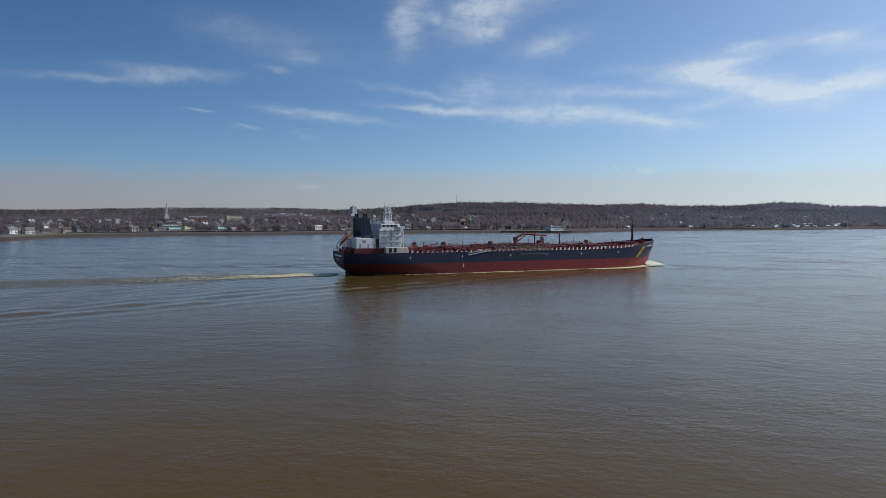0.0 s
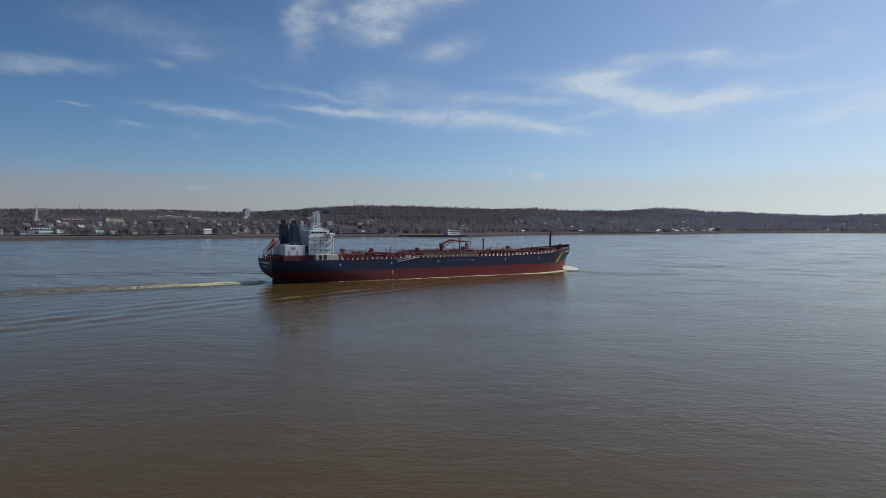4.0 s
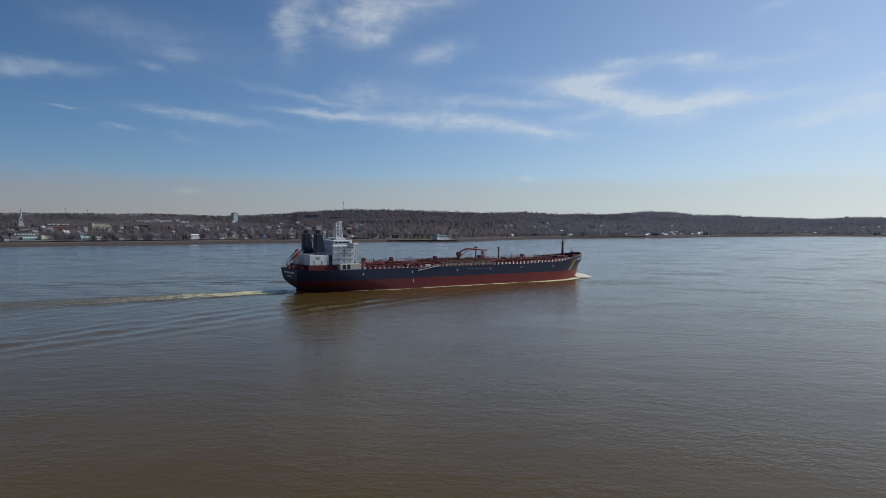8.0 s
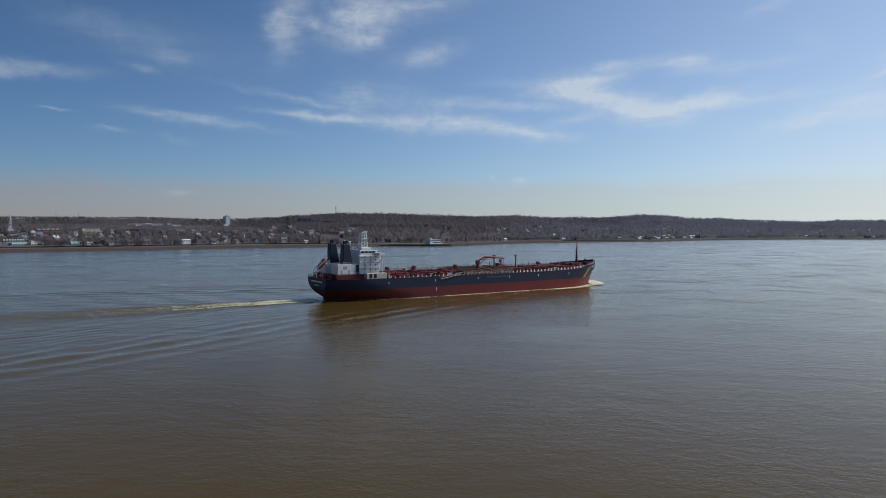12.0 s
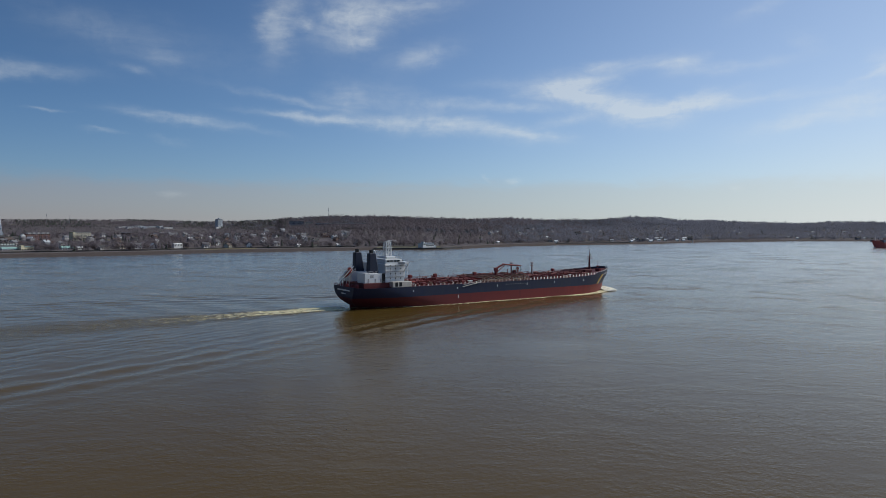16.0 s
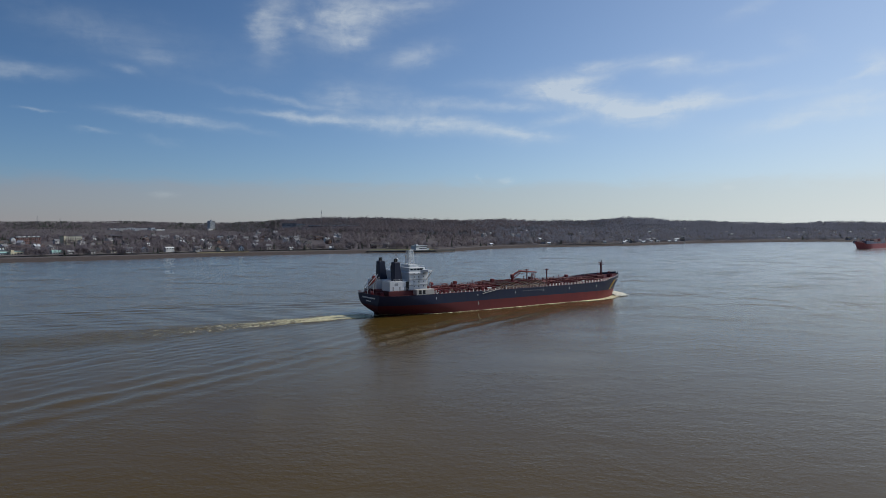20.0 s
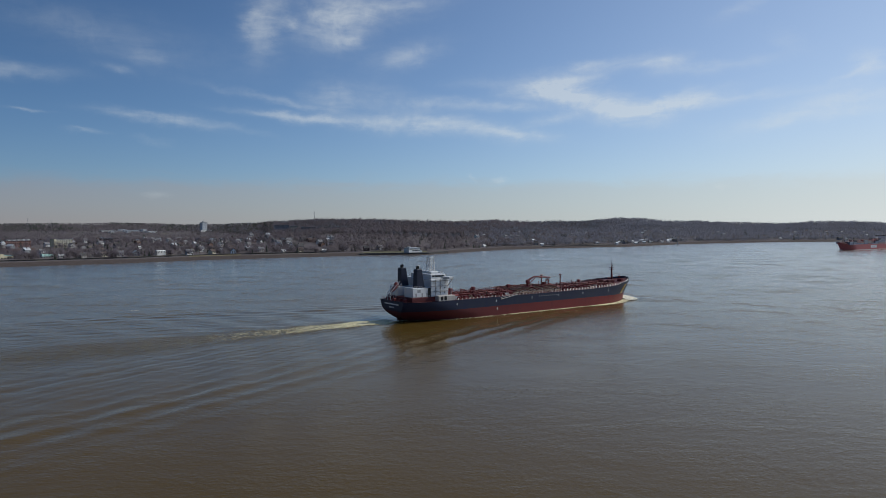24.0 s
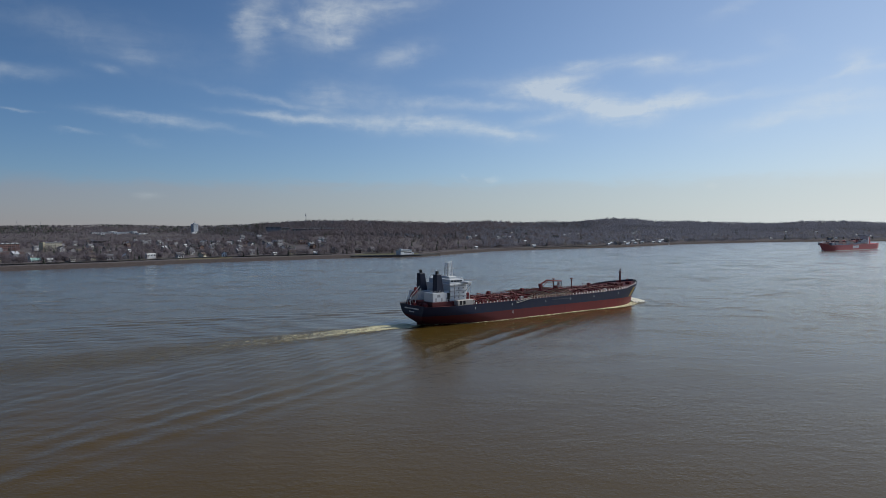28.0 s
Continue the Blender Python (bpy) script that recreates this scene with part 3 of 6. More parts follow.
def build_land():
    verts, faces = [], []
    azs = np.linspace(-68, 68, 341)
    rel = np.concatenate([[-40, -12, 0, 8, 16, 24, 36, 50, 62, 78, 95], np.geomspace(120, 3700, 46)])
    for az in azs:
        w = waterline(az)
        for r in rel:
            d = min(w + r, 4800 - 2 * (3700 - r) / 3700) if w + r > 4700 else w + r
            x = noise.noise(Vector((az * 0.9, 3.1, 0))) * 14 + noise.noise(Vector((az * 4, 7.1, 0))) * 4 if r < 90 else 0
            verts.append(place(az, d - x * (1 - abs(r) / 95 if r > 0 else 1), 0))
    m = len(rel)
    for i in range(len(azs) - 1):
        for j in range(m - 1):
            a = i * m + j
            faces.append((a, a + m, a + m + 1, a + 1))
    mesh_thing("ground", verts, faces, M_GROUND, "far river bank with mud flats and winter fields", "river bank", "structure", True)


build_land()


# ---- woods: bare crowns of many twigs, kept in a few sheets of stuff ----
CROWNS = {}


def crown_of(verts, count, centre):
    """Keeps the crown to which the newest vertices belong, for its rounded shading."""
    CROWNS.setdefault(id(verts), []).append((count, centre))


def round_shading(ob, verts):
    """Each twig takes its light from the side of the crown on which it grows."""
    grown = CROWNS.pop(id(verts))
    centres = np.repeat(np.array([c for _, c in grown]), [n for n, _ in grown], axis=0)
    away = np.array(verts) - centres
    away /= np.linalg.norm(away, axis=1, keepdims=True) + 1e-6
    away[:, 2] = np.maximum(away[:, 2], 0.0) + 0.75
    layer = ob.data.attributes.new("crown_side", "FLOAT_VECTOR", "POINT")
    layer.data.foreach_set("vector", away.astype(np.float32).ravel())


def twig_tree(rng, p, h, w, twigs, verts, faces, thick):
    """A trunk and a crown of thin upward twigs round it."""
    x, y, z = p
    start = len(verts)
    lean = rng.uniform(-0.4, 0.4, 2)
    t = 0.009 * h
    k = len(verts)
    verts += [(x - t, y, z - 1), (x + t, y - t * 0.3, z - 1), (x + lean[0], y + lean[1], z + 0.6 * h)]
    faces.append((k, k + 1, k + 2))
    n = twigs
    a = rng.uniform(0, 2 * math.pi, n)
    up = rng.uniform(-1, 1, n)
    r = rng.uniform(0.2, 1.0, n) ** 0.45
    side = np.sqrt(1 - up * up) * r * w
    cz = z + h * (0.58 + 0.40 * up * r)
    ln = 0.5 * h * rng.uniform(0.10, 0.22, n)
    wd = thick * h * rng.uniform(0.014, 0.034, n)
    b, c = rng.uniform(0, 2 * math.pi, n), rng.uniform(-0.5, 0.7, n)
    for i in range(n):
        cx, cy = x + side[i] * math.cos(a[i]), y + side[i] * math.sin(a[i])
        dx, dy, dz = ln[i] * math.cos(b[i]), ln[i] * math.sin(b[i]), ln[i] * c[i] * 1.3
        sx, sy = -wd[i] * math.sin(b[i]), wd[i] * math.cos(b[i])
        k = len(verts)
        verts += [(cx - dx + sx, cy - dy + sy, cz[i] - dz), (cx - dx - sx, cy - dy - sy, cz[i] - dz + wd[i]), (cx + dx, cy + dy, cz[i] + dz)]
        faces.append((k, k + 1, k + 2))
    crown_of(verts, len(verts) - start, (x, y, z + 0.45 * h))


def fir_tree(rng, p, h, w, tiers, verts, faces):
    """A ragged conifer: drooping pointed fans round a stem."""
    x, y, z = p
    start = len(verts)
    for i in range(tiers):
        u = i / tiers
        r = w * (1 - 0.88 * u) * rng.uniform(0.8, 1.15)
        z0 = z + h * (0.08 + 0.84 * u)
        for q in range(5):
            a = rng.uniform(0, 2 * math.pi)
            k = len(verts)
            verts += [(x, y, z0 + h * 0.22), (x + r * math.cos(a), y + r * math.sin(a), z0 - 0.04 * h),
                      (x + r * math.cos(a + 1.1), y + r * math.sin(a + 1.1), z0 - 0.03 * h)]
            faces.append((k, k + 1, k + 2))
    crown_of(verts, len(verts) - start, (x, y, z + 0.3 * h))


def build_woods():
    rng = np.random.default_rng(5)
    near, mid, firs, far, far_firs = ([], []), ([], []), ([], []), ([], []), ([], [])
    for i in range(9500):
        az = rng.uniform(-50, 40)
        w = waterline(az)
        d = w + 62 + 420 * rng.random() ** 1.3
        p = place(az, d)
        if noise.noise(Vector((p.x / 70, p.y / 70, 0))) < -0.28 or clear_of(p.x, p.y):
            continue
        if az < -14 and rng.random() < 0.25:
            continue
        if rng.random() < 0.05:
            fir_tree(rng, p, rng.uniform(7, 12), rng.uniform(2, 3.4), 7, *firs)
        else:
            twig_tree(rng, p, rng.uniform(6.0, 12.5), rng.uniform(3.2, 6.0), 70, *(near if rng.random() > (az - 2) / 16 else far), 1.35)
    for i in range(15000):
        az = rng.uniform(-50, 40)
        w, s = waterline(az), float(np.interp(az, AZ_S, DIST_S))
        d = w + 420 + (s - w - 420) * rng.random() if s - w > 520 else w + 200 + (s - w - 200) * rng.random()
        p = place(az, d)
        if clear_of(p.x, p.y):
            continue
        plateau = az < -15 and d > 1650
        if plateau and rng.random() < 0.1:
            continue
        if rng.random() < (0.04 if not 7 < az < 13.2 or d < w + 200 else 0.30):
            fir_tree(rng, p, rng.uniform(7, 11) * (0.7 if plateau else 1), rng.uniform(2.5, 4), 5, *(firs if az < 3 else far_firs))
        else:
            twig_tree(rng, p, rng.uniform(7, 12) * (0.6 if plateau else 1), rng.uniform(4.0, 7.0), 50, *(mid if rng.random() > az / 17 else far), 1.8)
    for i in range(15000):
        az = rng.uniform(-50, 42)
        s = float(np.interp(az, AZ_S, DIST_S))
        d = s + rng.uniform(-330, 90)
        p = place(az, d)
        firry = noise.noise(Vector((az / 3.0, 2.0, d / 500)))
        crest = 0.78 if -14.8 < az < 1.5 or 5 < az < 13.5 else 0.45 if firry > 0.02 else 0.06
        if rng.random() < crest:
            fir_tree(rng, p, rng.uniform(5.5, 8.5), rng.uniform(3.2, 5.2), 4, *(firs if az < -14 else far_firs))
        else:
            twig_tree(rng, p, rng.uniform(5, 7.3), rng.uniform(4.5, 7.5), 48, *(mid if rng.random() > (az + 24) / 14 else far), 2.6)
    for i in range(7000):                  # gardens and low woods of the plateau
        az = rng.uniform(-50, -14)
        p = place(az, rng.uniform(1550, 2850))
        if not clear_of(p.x, p.y):
            twig_tree(rng, p, rng.uniform(4.5, 7.5), rng.uniform(3.5, 6.0), 24, *mid, 2.4)
    for i in range(6500):
        az = rng.uniform(4, 40)
        w, s = waterline(az), float(np.interp(az, AZ_S, DIST_S))
        p = place(az, w + 58 + (s - w - 250) * rng.random())
        if not clear_of(p.x, p.y):
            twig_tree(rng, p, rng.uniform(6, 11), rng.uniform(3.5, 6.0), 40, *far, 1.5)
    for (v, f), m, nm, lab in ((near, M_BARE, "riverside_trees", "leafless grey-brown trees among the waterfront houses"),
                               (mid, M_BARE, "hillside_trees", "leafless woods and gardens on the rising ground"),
                               (far, M_HAZEDWOOD, "ridge_woods", "leafless woods of the hills, with blue distance haze in their colour"),
                               (far_firs, M_HAZEDFIR, "hillside_conifers", "conifers along the crest of the hills, with blue distance haze in their colour"),
                               (firs, M_FIR, "conifers", "dark green conifers scattered through the bare woods")):
        round_shading(mesh_thing(nm, v, f, m, lab, "woods", "stuff"), v)


CLEAR = []
CELLS = {}


def clear_of(x, y):
    """Whether a building or field stands here; CELLS sorts CLEAR by squares of 60 m."""
    if CELLS.get("n") != len(CLEAR):
        CELLS.clear()
        for a, b, r in CLEAR:
            for i in range(int((a - r) // 60), int((a + r) // 60) + 1):
                for j in range(int((b - r) // 60), int((b + r) // 60) + 1):
                    CELLS.setdefault((i, j), []).append((a, b, r))
        CELLS["n"] = len(CLEAR)
    return any((x - a) ** 2 + (y - b) ** 2 < r * r for a, b, r in CELLS.get((int(x // 60), int(y // 60)), ()))

# ---- tanker: x forward from the stern, y to port, z up from the waterline ----
def lerp(a, b, t):
    return a + (b - a) * max(0.0, min(1.0, t))


def deck_line(x):
    return float(np.interp(x, (-3, 0, 20, 130, 150, 165, 176, 184), (10.9, 10.6, 10.4, 10.4, 10.9, 11.9, 13.0, 14.1)))


def hull_ends(z):
    xs = float(np.interp(z, (-2, 0, 1.2, 2.6, 4.2, 6, 12), (6.5, 4.2, 2.3, 0.4, -1.1, -2.1, -2.4)))
    xe = float(np.interp(z, (-2, 0, 4, 8, 10.8, 14.2), (179.0, 179.8, 180.2, 181.4, 182.7, 184.2)))
    return xs, xe


def half_breadth(x, z):
    f = max(0.0, min(1.0, z / 11))
    xs, xe = hull_ends(z)
    hs, xst = float(np.interp(z, (0, 2, 4, 6, 8, 11), (2.6, 4.6, 7.2, 9.4, 10.7, 11.6))), lerp(52, 20, f)
    xb = lerp(136, 150, f)
    if x < xst:
        return lerp(hs, 16.1, 1 - (1 - max(0, (x - xs)) / (xst - xs)) ** lerp(2.2, 3.6, f))
    if x > xb:
        return max(0.25, 16.1 * (1 - min(1, (x - xb) / (xe - xb)) ** lerp(2.3, 2.8, f)))
    return 16.1


def hull_strip(z_low, z_high, mat, name, ship, levels=4, label=""):
    """The shell between two heights, each a number or a function of x; both sides, stem and transom."""
    lo = z_low if callable(z_low) else (lambda x: z_low)
    hi = z_high if callable(z_high) else (lambda x: z_high)
    us = np.concatenate([np.linspace(0, 0.03, 6)[:-1], np.linspace(0.03, 0.25, 14), np.linspace(0.25, 0.72, 16)[1:], np.linspace(0.72, 0.95, 18)[1:], np.linspace(0.95, 1, 9)[1:]])
    bm = bmesh.new()
    grid = []
    for u in us:
        col = []
        for j in range(levels + 1):
            xg = -2 + 186 * u
            z = lo(xg) + (hi(xg) - lo(xg)) * j / levels
            xs, xe = hull_ends(z)
            x = xs + (xe - xs) * u
            b = half_breadth(x, z)
            col.append((bm.verts.new((x, -b, z)), bm.verts.new((x, b, z))))
        grid.append(col)
    for a, b in zip(grid, grid[1:]):
        for j in range(levels):
            bm.faces.new((a[j][0], b[j][0], b[j + 1][0], a[j + 1][0]))
            bm.faces.new((a[j][1], a[j + 1][1], b[j + 1][1], b[j][1]))
    for f in bm.faces:
        f.smooth = True
    for g in (grid[0], grid[-1]):          # transom and stem plates, with sharp edges
        ends = [[bm.verts.new(v.co) for v in pair] for pair in g]
        for j in range(levels):
            bm.faces.new((ends[j][0], ends[j][1], ends[j + 1][1], ends[j + 1][0]))
    return part(name, bm, mat, ship, label)


def build_tanker():
    ship = empty("tanker_ship", Matrix.Identity(4), "navy and red oil tanker under way in ballast on the river", "ship")
    hull_strip(-2.0, 5.35, M_RED, "lower_hull", ship, 6, "red antifouling paint above the waterline")
    hull_strip(5.35, deck_line, M_NAVY, "upper_hull", ship, 5, "navy blue topsides")
    # deck plate
    bm = bmesh.new()
    rows = []
    for x in np.concatenate([np.linspace(-2, 150, 40), np.linspace(152, 183, 20)]):
        z = deck_line(x) - 0.15
        b = half_breadth(x, z + 0.1) - 0.05
        rows.append([bm.verts.new((x, s * b, z)) for s in (-1, 1)])
    for a, b in zip(rows, rows[1:]):
        bm.faces.new((a[0], b[0], b[1], a[1]))
    part("deck", bm, M_DECK, ship, "oxide red main deck")
    # after house
    part("poop_house", bevelled(box(2.5, 27, -12.5, 12.5, 10.2, 12.7)), M_DECK, ship, "oxide red lowest tier of the deckhouse")
    for s in (-1, 1):
        y0, y1 = (-11.5, -3.2) if s < 0 else (3.2, 11.5)
        part("funnel_casing", bevelled(box(3.6, 14.6, y0, y1, 12.7, 17.5)), M_WHITE, ship)
        c = s * 7.8
        f = part("funnel", bevelled(box(7.2, 12.3, c - 2.0, c + 2.0, 17.5, 27.2, taper=(0.2, 1.5, 0.3, 0.3)), 0.3), M_FUNNEL, ship, "tall dark navy funnel")
        for dx, dy in ((8.3, -0.6), (9.8, 0.6)):
            part("exhaust_pipe", tube((dx, c + dy, 27.0), (dx, c + dy, 28.9), 0.55, n=8), M_BLACK, f)
    acc = part("accommodation", bevelled(box(14.6, 25.4, -12, 12, 12.7, 21.8, taper=(0, -0.9, 0, 0))), M_WHITE, ship, "white accommodation block")
    for zz in (15.2, 18.1, 20.9):
        for k in (-1, 1):
            part("deck_ledge", box(14.5, 25.5, min(k * 11.9, k * 12.5), max(k * 11.9, k * 12.5), zz - 0.12, zz + 0.06), M_STEEL, acc)
    for xx in (17.4, 20.6):
        for k in (-1, 1):
            part("drain_pipe", tube((xx, k * 12.12, 12.8), (xx, k * 12.12, 21.6), 0.10, n=5), M_TAN_GREY, acc)
    pane = part("window", box(-0.27, 0.27, -0.06, 0.06, -0.3, 0.3), M_GLASS, acc)
    pane.matrix_basis = pose(17.6, -12.02, 14.6)
    for s in (-1, 1):
        for z in (14.6, 17.0, 19.4, 21.0):
            for x in (17.6, 20.4, 23.4):
                if (s, z, x) != (-1, 14.6, 17.6):
                    same("window", pane, acc, pose(x, s * 12.02, z))
        for z, over in ((15.4, 0.15), (18.1, 0.35), (20.6, 0.15)):
            part("deck_edge", box(14.5, 25.6, s * 12.05 - over, s * 12.05 + over, z, z + 0.14), M_STEEL, acc)
        part("deck_rail", rail([(14.6, s * 12.3, 18.2), (25.4, s * 12.3, 18.2)], 1.0, 1.8), M_WHITE, acc)
        part("top_rail", rail([(14.8, s * 11.8, 21.8), (22.5, s * 11.8, 21.8)], 1.0, 1.8), M_WHITE, acc)
        part("casing_rail", rail([(3.8, s * 11.3, 17.5), (14.4, s * 11.3, 17.5)], 1.0, 1.8), M_WHITE, ship)
        part("poop_rail", rail([(3.0, s * 12.4, 12.7), (14.4, s * 12.4, 12.7)], 1.0, 1.8), M_WHITE, ship)
        for x in (5.2, 9.0, 12.0):
            part("casing_door", box(x, x + 0.8, s * 11.5 - 0.06, s * 11.5 + 0.06, 12.9, 14.8), M_STEEL, ship)
        part("vent_louvre", box(6.4, 8.4, s * 11.5 - 0.05, s * 11.5 + 0.05, 15.2, 16.6), M_STEEL, ship)
        # no recess is cut: a black panel on the casing paints its shade
        part("recess_shade_panel", box(13.0, 14.7, s * 11.2 - 0.5, s * 11.2 + 0.5, 12.75, 17.3), M_BLACK, ship, "black panel drawn as the shade of a recess beside the casing")
        part("bridge_wing", bevelled(box(23.2, 25.9, min(s * 9.5, s * 16.3), max(s * 9.5, s * 16.3), 21.8, 22.9)), M_WHITE, ship)
        part("wing_strut", tube((25.2, s * 11.8, 17.6), (25.4, s * 16.0, 21.7), 0.22), M_WHITE, ship)
        part("wing_post", tube((25.6, s * 14.6, 13.0), (25.6, s * 14.6, 21.7), 0.16), M_WHITE, ship)
    bridge = part("bridge", bevelled(box(16.0, 25.9, -10, 10, 21.8, 24.1, taper=(0, 0.5, 0.2, 0.2))), M_WHITE, ship)
    for k in range(11):
        y = -9 + 1.8 * k
        part("bridge_window", box(25.55, 25.95, y - 0.75, y + 0.75, 22.7, 23.6), M_GLASS, bridge)
    for s in (-1, 1):
        for x in (17.4, 19.4, 21.4, 23.4):
            part("bridge_window", box(x - 0.8, x + 0.8, s * 9.92 - 0.12, s * 9.92 + 0.12, 22.7, 23.6), M_GLASS, bridge)
    part("monkey_island_rail", rail([(16.2, -9.6, 24.1), (25.2, -9.6, 24.1), (25.2, 9.6, 24.1), (16.2, 9.6, 24.1), (16.2, -9.6, 24.1)], 1.0), M_WHITE, bridge)
    part("wheelhouse_top", bevelled(box(19.5, 24.5, -4.5, 4.5, 24.1, 25.2)), M_WHITE, bridge)
    # radar mast: four legs, braces, yards, scanners
    mast = part("radar_mast", lattice((22.4, 0), 24.1, 32.4, 1.7, 1.2, 5, 1.5), M_WHITE, ship, "white lattice radar mast")
    part("mast_platform", box(20.4, 24.6, -2.2, 2.2, 29.4, 29.65), M_WHITE, mast)
    part("mast_head", box(21.2, 23.8, -1.2, 1.2, 32.3, 32.7), M_WHITE, mast)
    part("radar_scanner", box(21.9, 22.5, -2.2, 2.2, 30.6, 30.9), M_WHITE, mast)
    part("radar_scanner", box(22.6, 25.0, -0.2, 0.2, 33.0, 33.25), M_WHITE, mast)
    part("yardarm", tube((22.4, -3.6, 31.4), (22.4, 3.6, 31.4), 0.12), M_WHITE, mast)
    part("whip_aerial", tube((21.4, 1.2, 32.5), (21.4, 1.2, 35.2), 0.05), M_STEEL, mast)
    # satellite dome on an A-frame
    dome = part("dome_frame", lattice((16.6, 3.4), 21.8, 27.2, 1.1, 0.35, 4), M_WHITE, ship)
    bm = bmesh.new()
    bmesh.ops.create_uvsphere(bm, u_segments=12, v_segments=8, radius=0.75)
    ball = part("satellite_dome", bm, M_WHITE, dome)
    ball.matrix_basis = pose(16.6, 3.4, 27.7)
    for x, y in ((18.6, -6.5), (20.5, 7.0), (24.8, -7.5)):
        part("whip_aerial", tube((x, y, 24.1), (x, y, 28.2), 0.05), M_STEEL, bridge)
    # side shelters with two openings
    for s in (-1, 1):
        a, b = sorted((s * 12.6, s * 16.05))
        shelter = part("side_shelter", bevelled(box(16.6, 27.5, a, b, 10.4, 13.2), 0.2), M_TAN_GREY, ship, "weathered grey-buff side shelter")
        for x in (18.0, 20.3):
            # black plate on the solid wall, painted as the shade inside an opening
            part("opening_shade_plate", bevelled(box(x, x + 1.6, s * 16.05 - 0.05, s * 16.05 + 0.05, 10.8, 12.9), 0.04), M_BLACK, shelter)
    # free-fall lifeboat on its ramp
    ramp_ob = part("lifeboat_ramp", tube((-1.8, 2.6, 12.2), (5.6, 2.6, 19.2), 0.22), M_STEEL, ship)
    for y in (2.6, 5.4):
        if y > 3:
            part("ramp_beam", tube((-1.8, y, 12.2), (5.6, y, 19.2), 0.22), M_STEEL, ramp_ob)
        part("ramp_beam", tube((-1.4, y, 14.6), (4.6, y, 20.4), 0.2), M_WHITE, ramp_ob)
        part("ramp_beam", tube((-1.8, y, 12.2), (-1.4, y, 14.8), 0.2), M_WHITE, ramp_ob)
        for x, z in ((-1.4, 12.6), (2.0, 15.8), (5.4, 19.0)):
            part("ramp_leg", tube((x, y, 10.5), (x, y, z), 0.16), M_WHITE, ramp_ob)
    boat = bmesh.new()
    bmesh.ops.create_uvsphere(boat, u_segments=14, v_segments=9, radius=1.0)
    bmesh.ops.scale(boat, vec=(3.4, 1.05, 0.95), verts=boat.verts)
    lb = part("lifeboat", boat, M_ORANGE, ramp_ob, "red free-fall lifeboat")
    lb.matrix_basis = pose(2.0, 4.0, 16.9, 0, -43.5, 0)
    part("lifeboat_cabin", bevelled(box(1.2, 3.1, -0.8, 0.8, 0.6, 1.6, taper=(0.2, 0.4, 0.2, 0.2)), 0.1), M_ORANGE, lb)
    deck_gear(ship)
    markings(ship)
    return ship


def rail(points, h, step=2.4, bm=None):
    """A two-bar rail on posts along points."""
    bm = bm or bmesh.new()
    for p, q in zip(points, points[1:]):
        p, q = Vector(p), Vector(q)
        for f in (0.5, 1.0):
            tube(p + Vector((0, 0, h * f)), q + Vector((0, 0, h * f)), 0.035, n=3, bm=bm)
        n = max(1, int((q - p).length / step))
        for k in range(n + 1):
            c = p.lerp(q, k / n)
            tube(c, c + Vector((0, 0, h)), 0.04, n=3, bm=bm)
    return bm


def lattice(c, z0, z1, half0, half1, bays, stout=1.0):
    """A four-legged tapered lattice."""
    bm = bmesh.new()
    x, y = c
    def corner(k, f):
        h = half0 + (half1 - half0) * f
        return Vector((x + h * (1 if k in (0, 3) else -1), y + h * (1 if k < 2 else -1), z0 + (z1 - z0) * f))
    for k in range(4):
        tube(corner(k, 0), corner(k, 1), 0.2 * stout, n=4, bm=bm)
        for b in range(bays):
            f, g = b / bays, (b + 1) / bays
            tube(corner(k, f), corner((k + 1) % 4, g), 0.09 * stout, n=3, bm=bm)
            tube(corner(k, g), corner((k + 1) % 4, g), 0.08 * stout, n=3, bm=bm)
    return bm


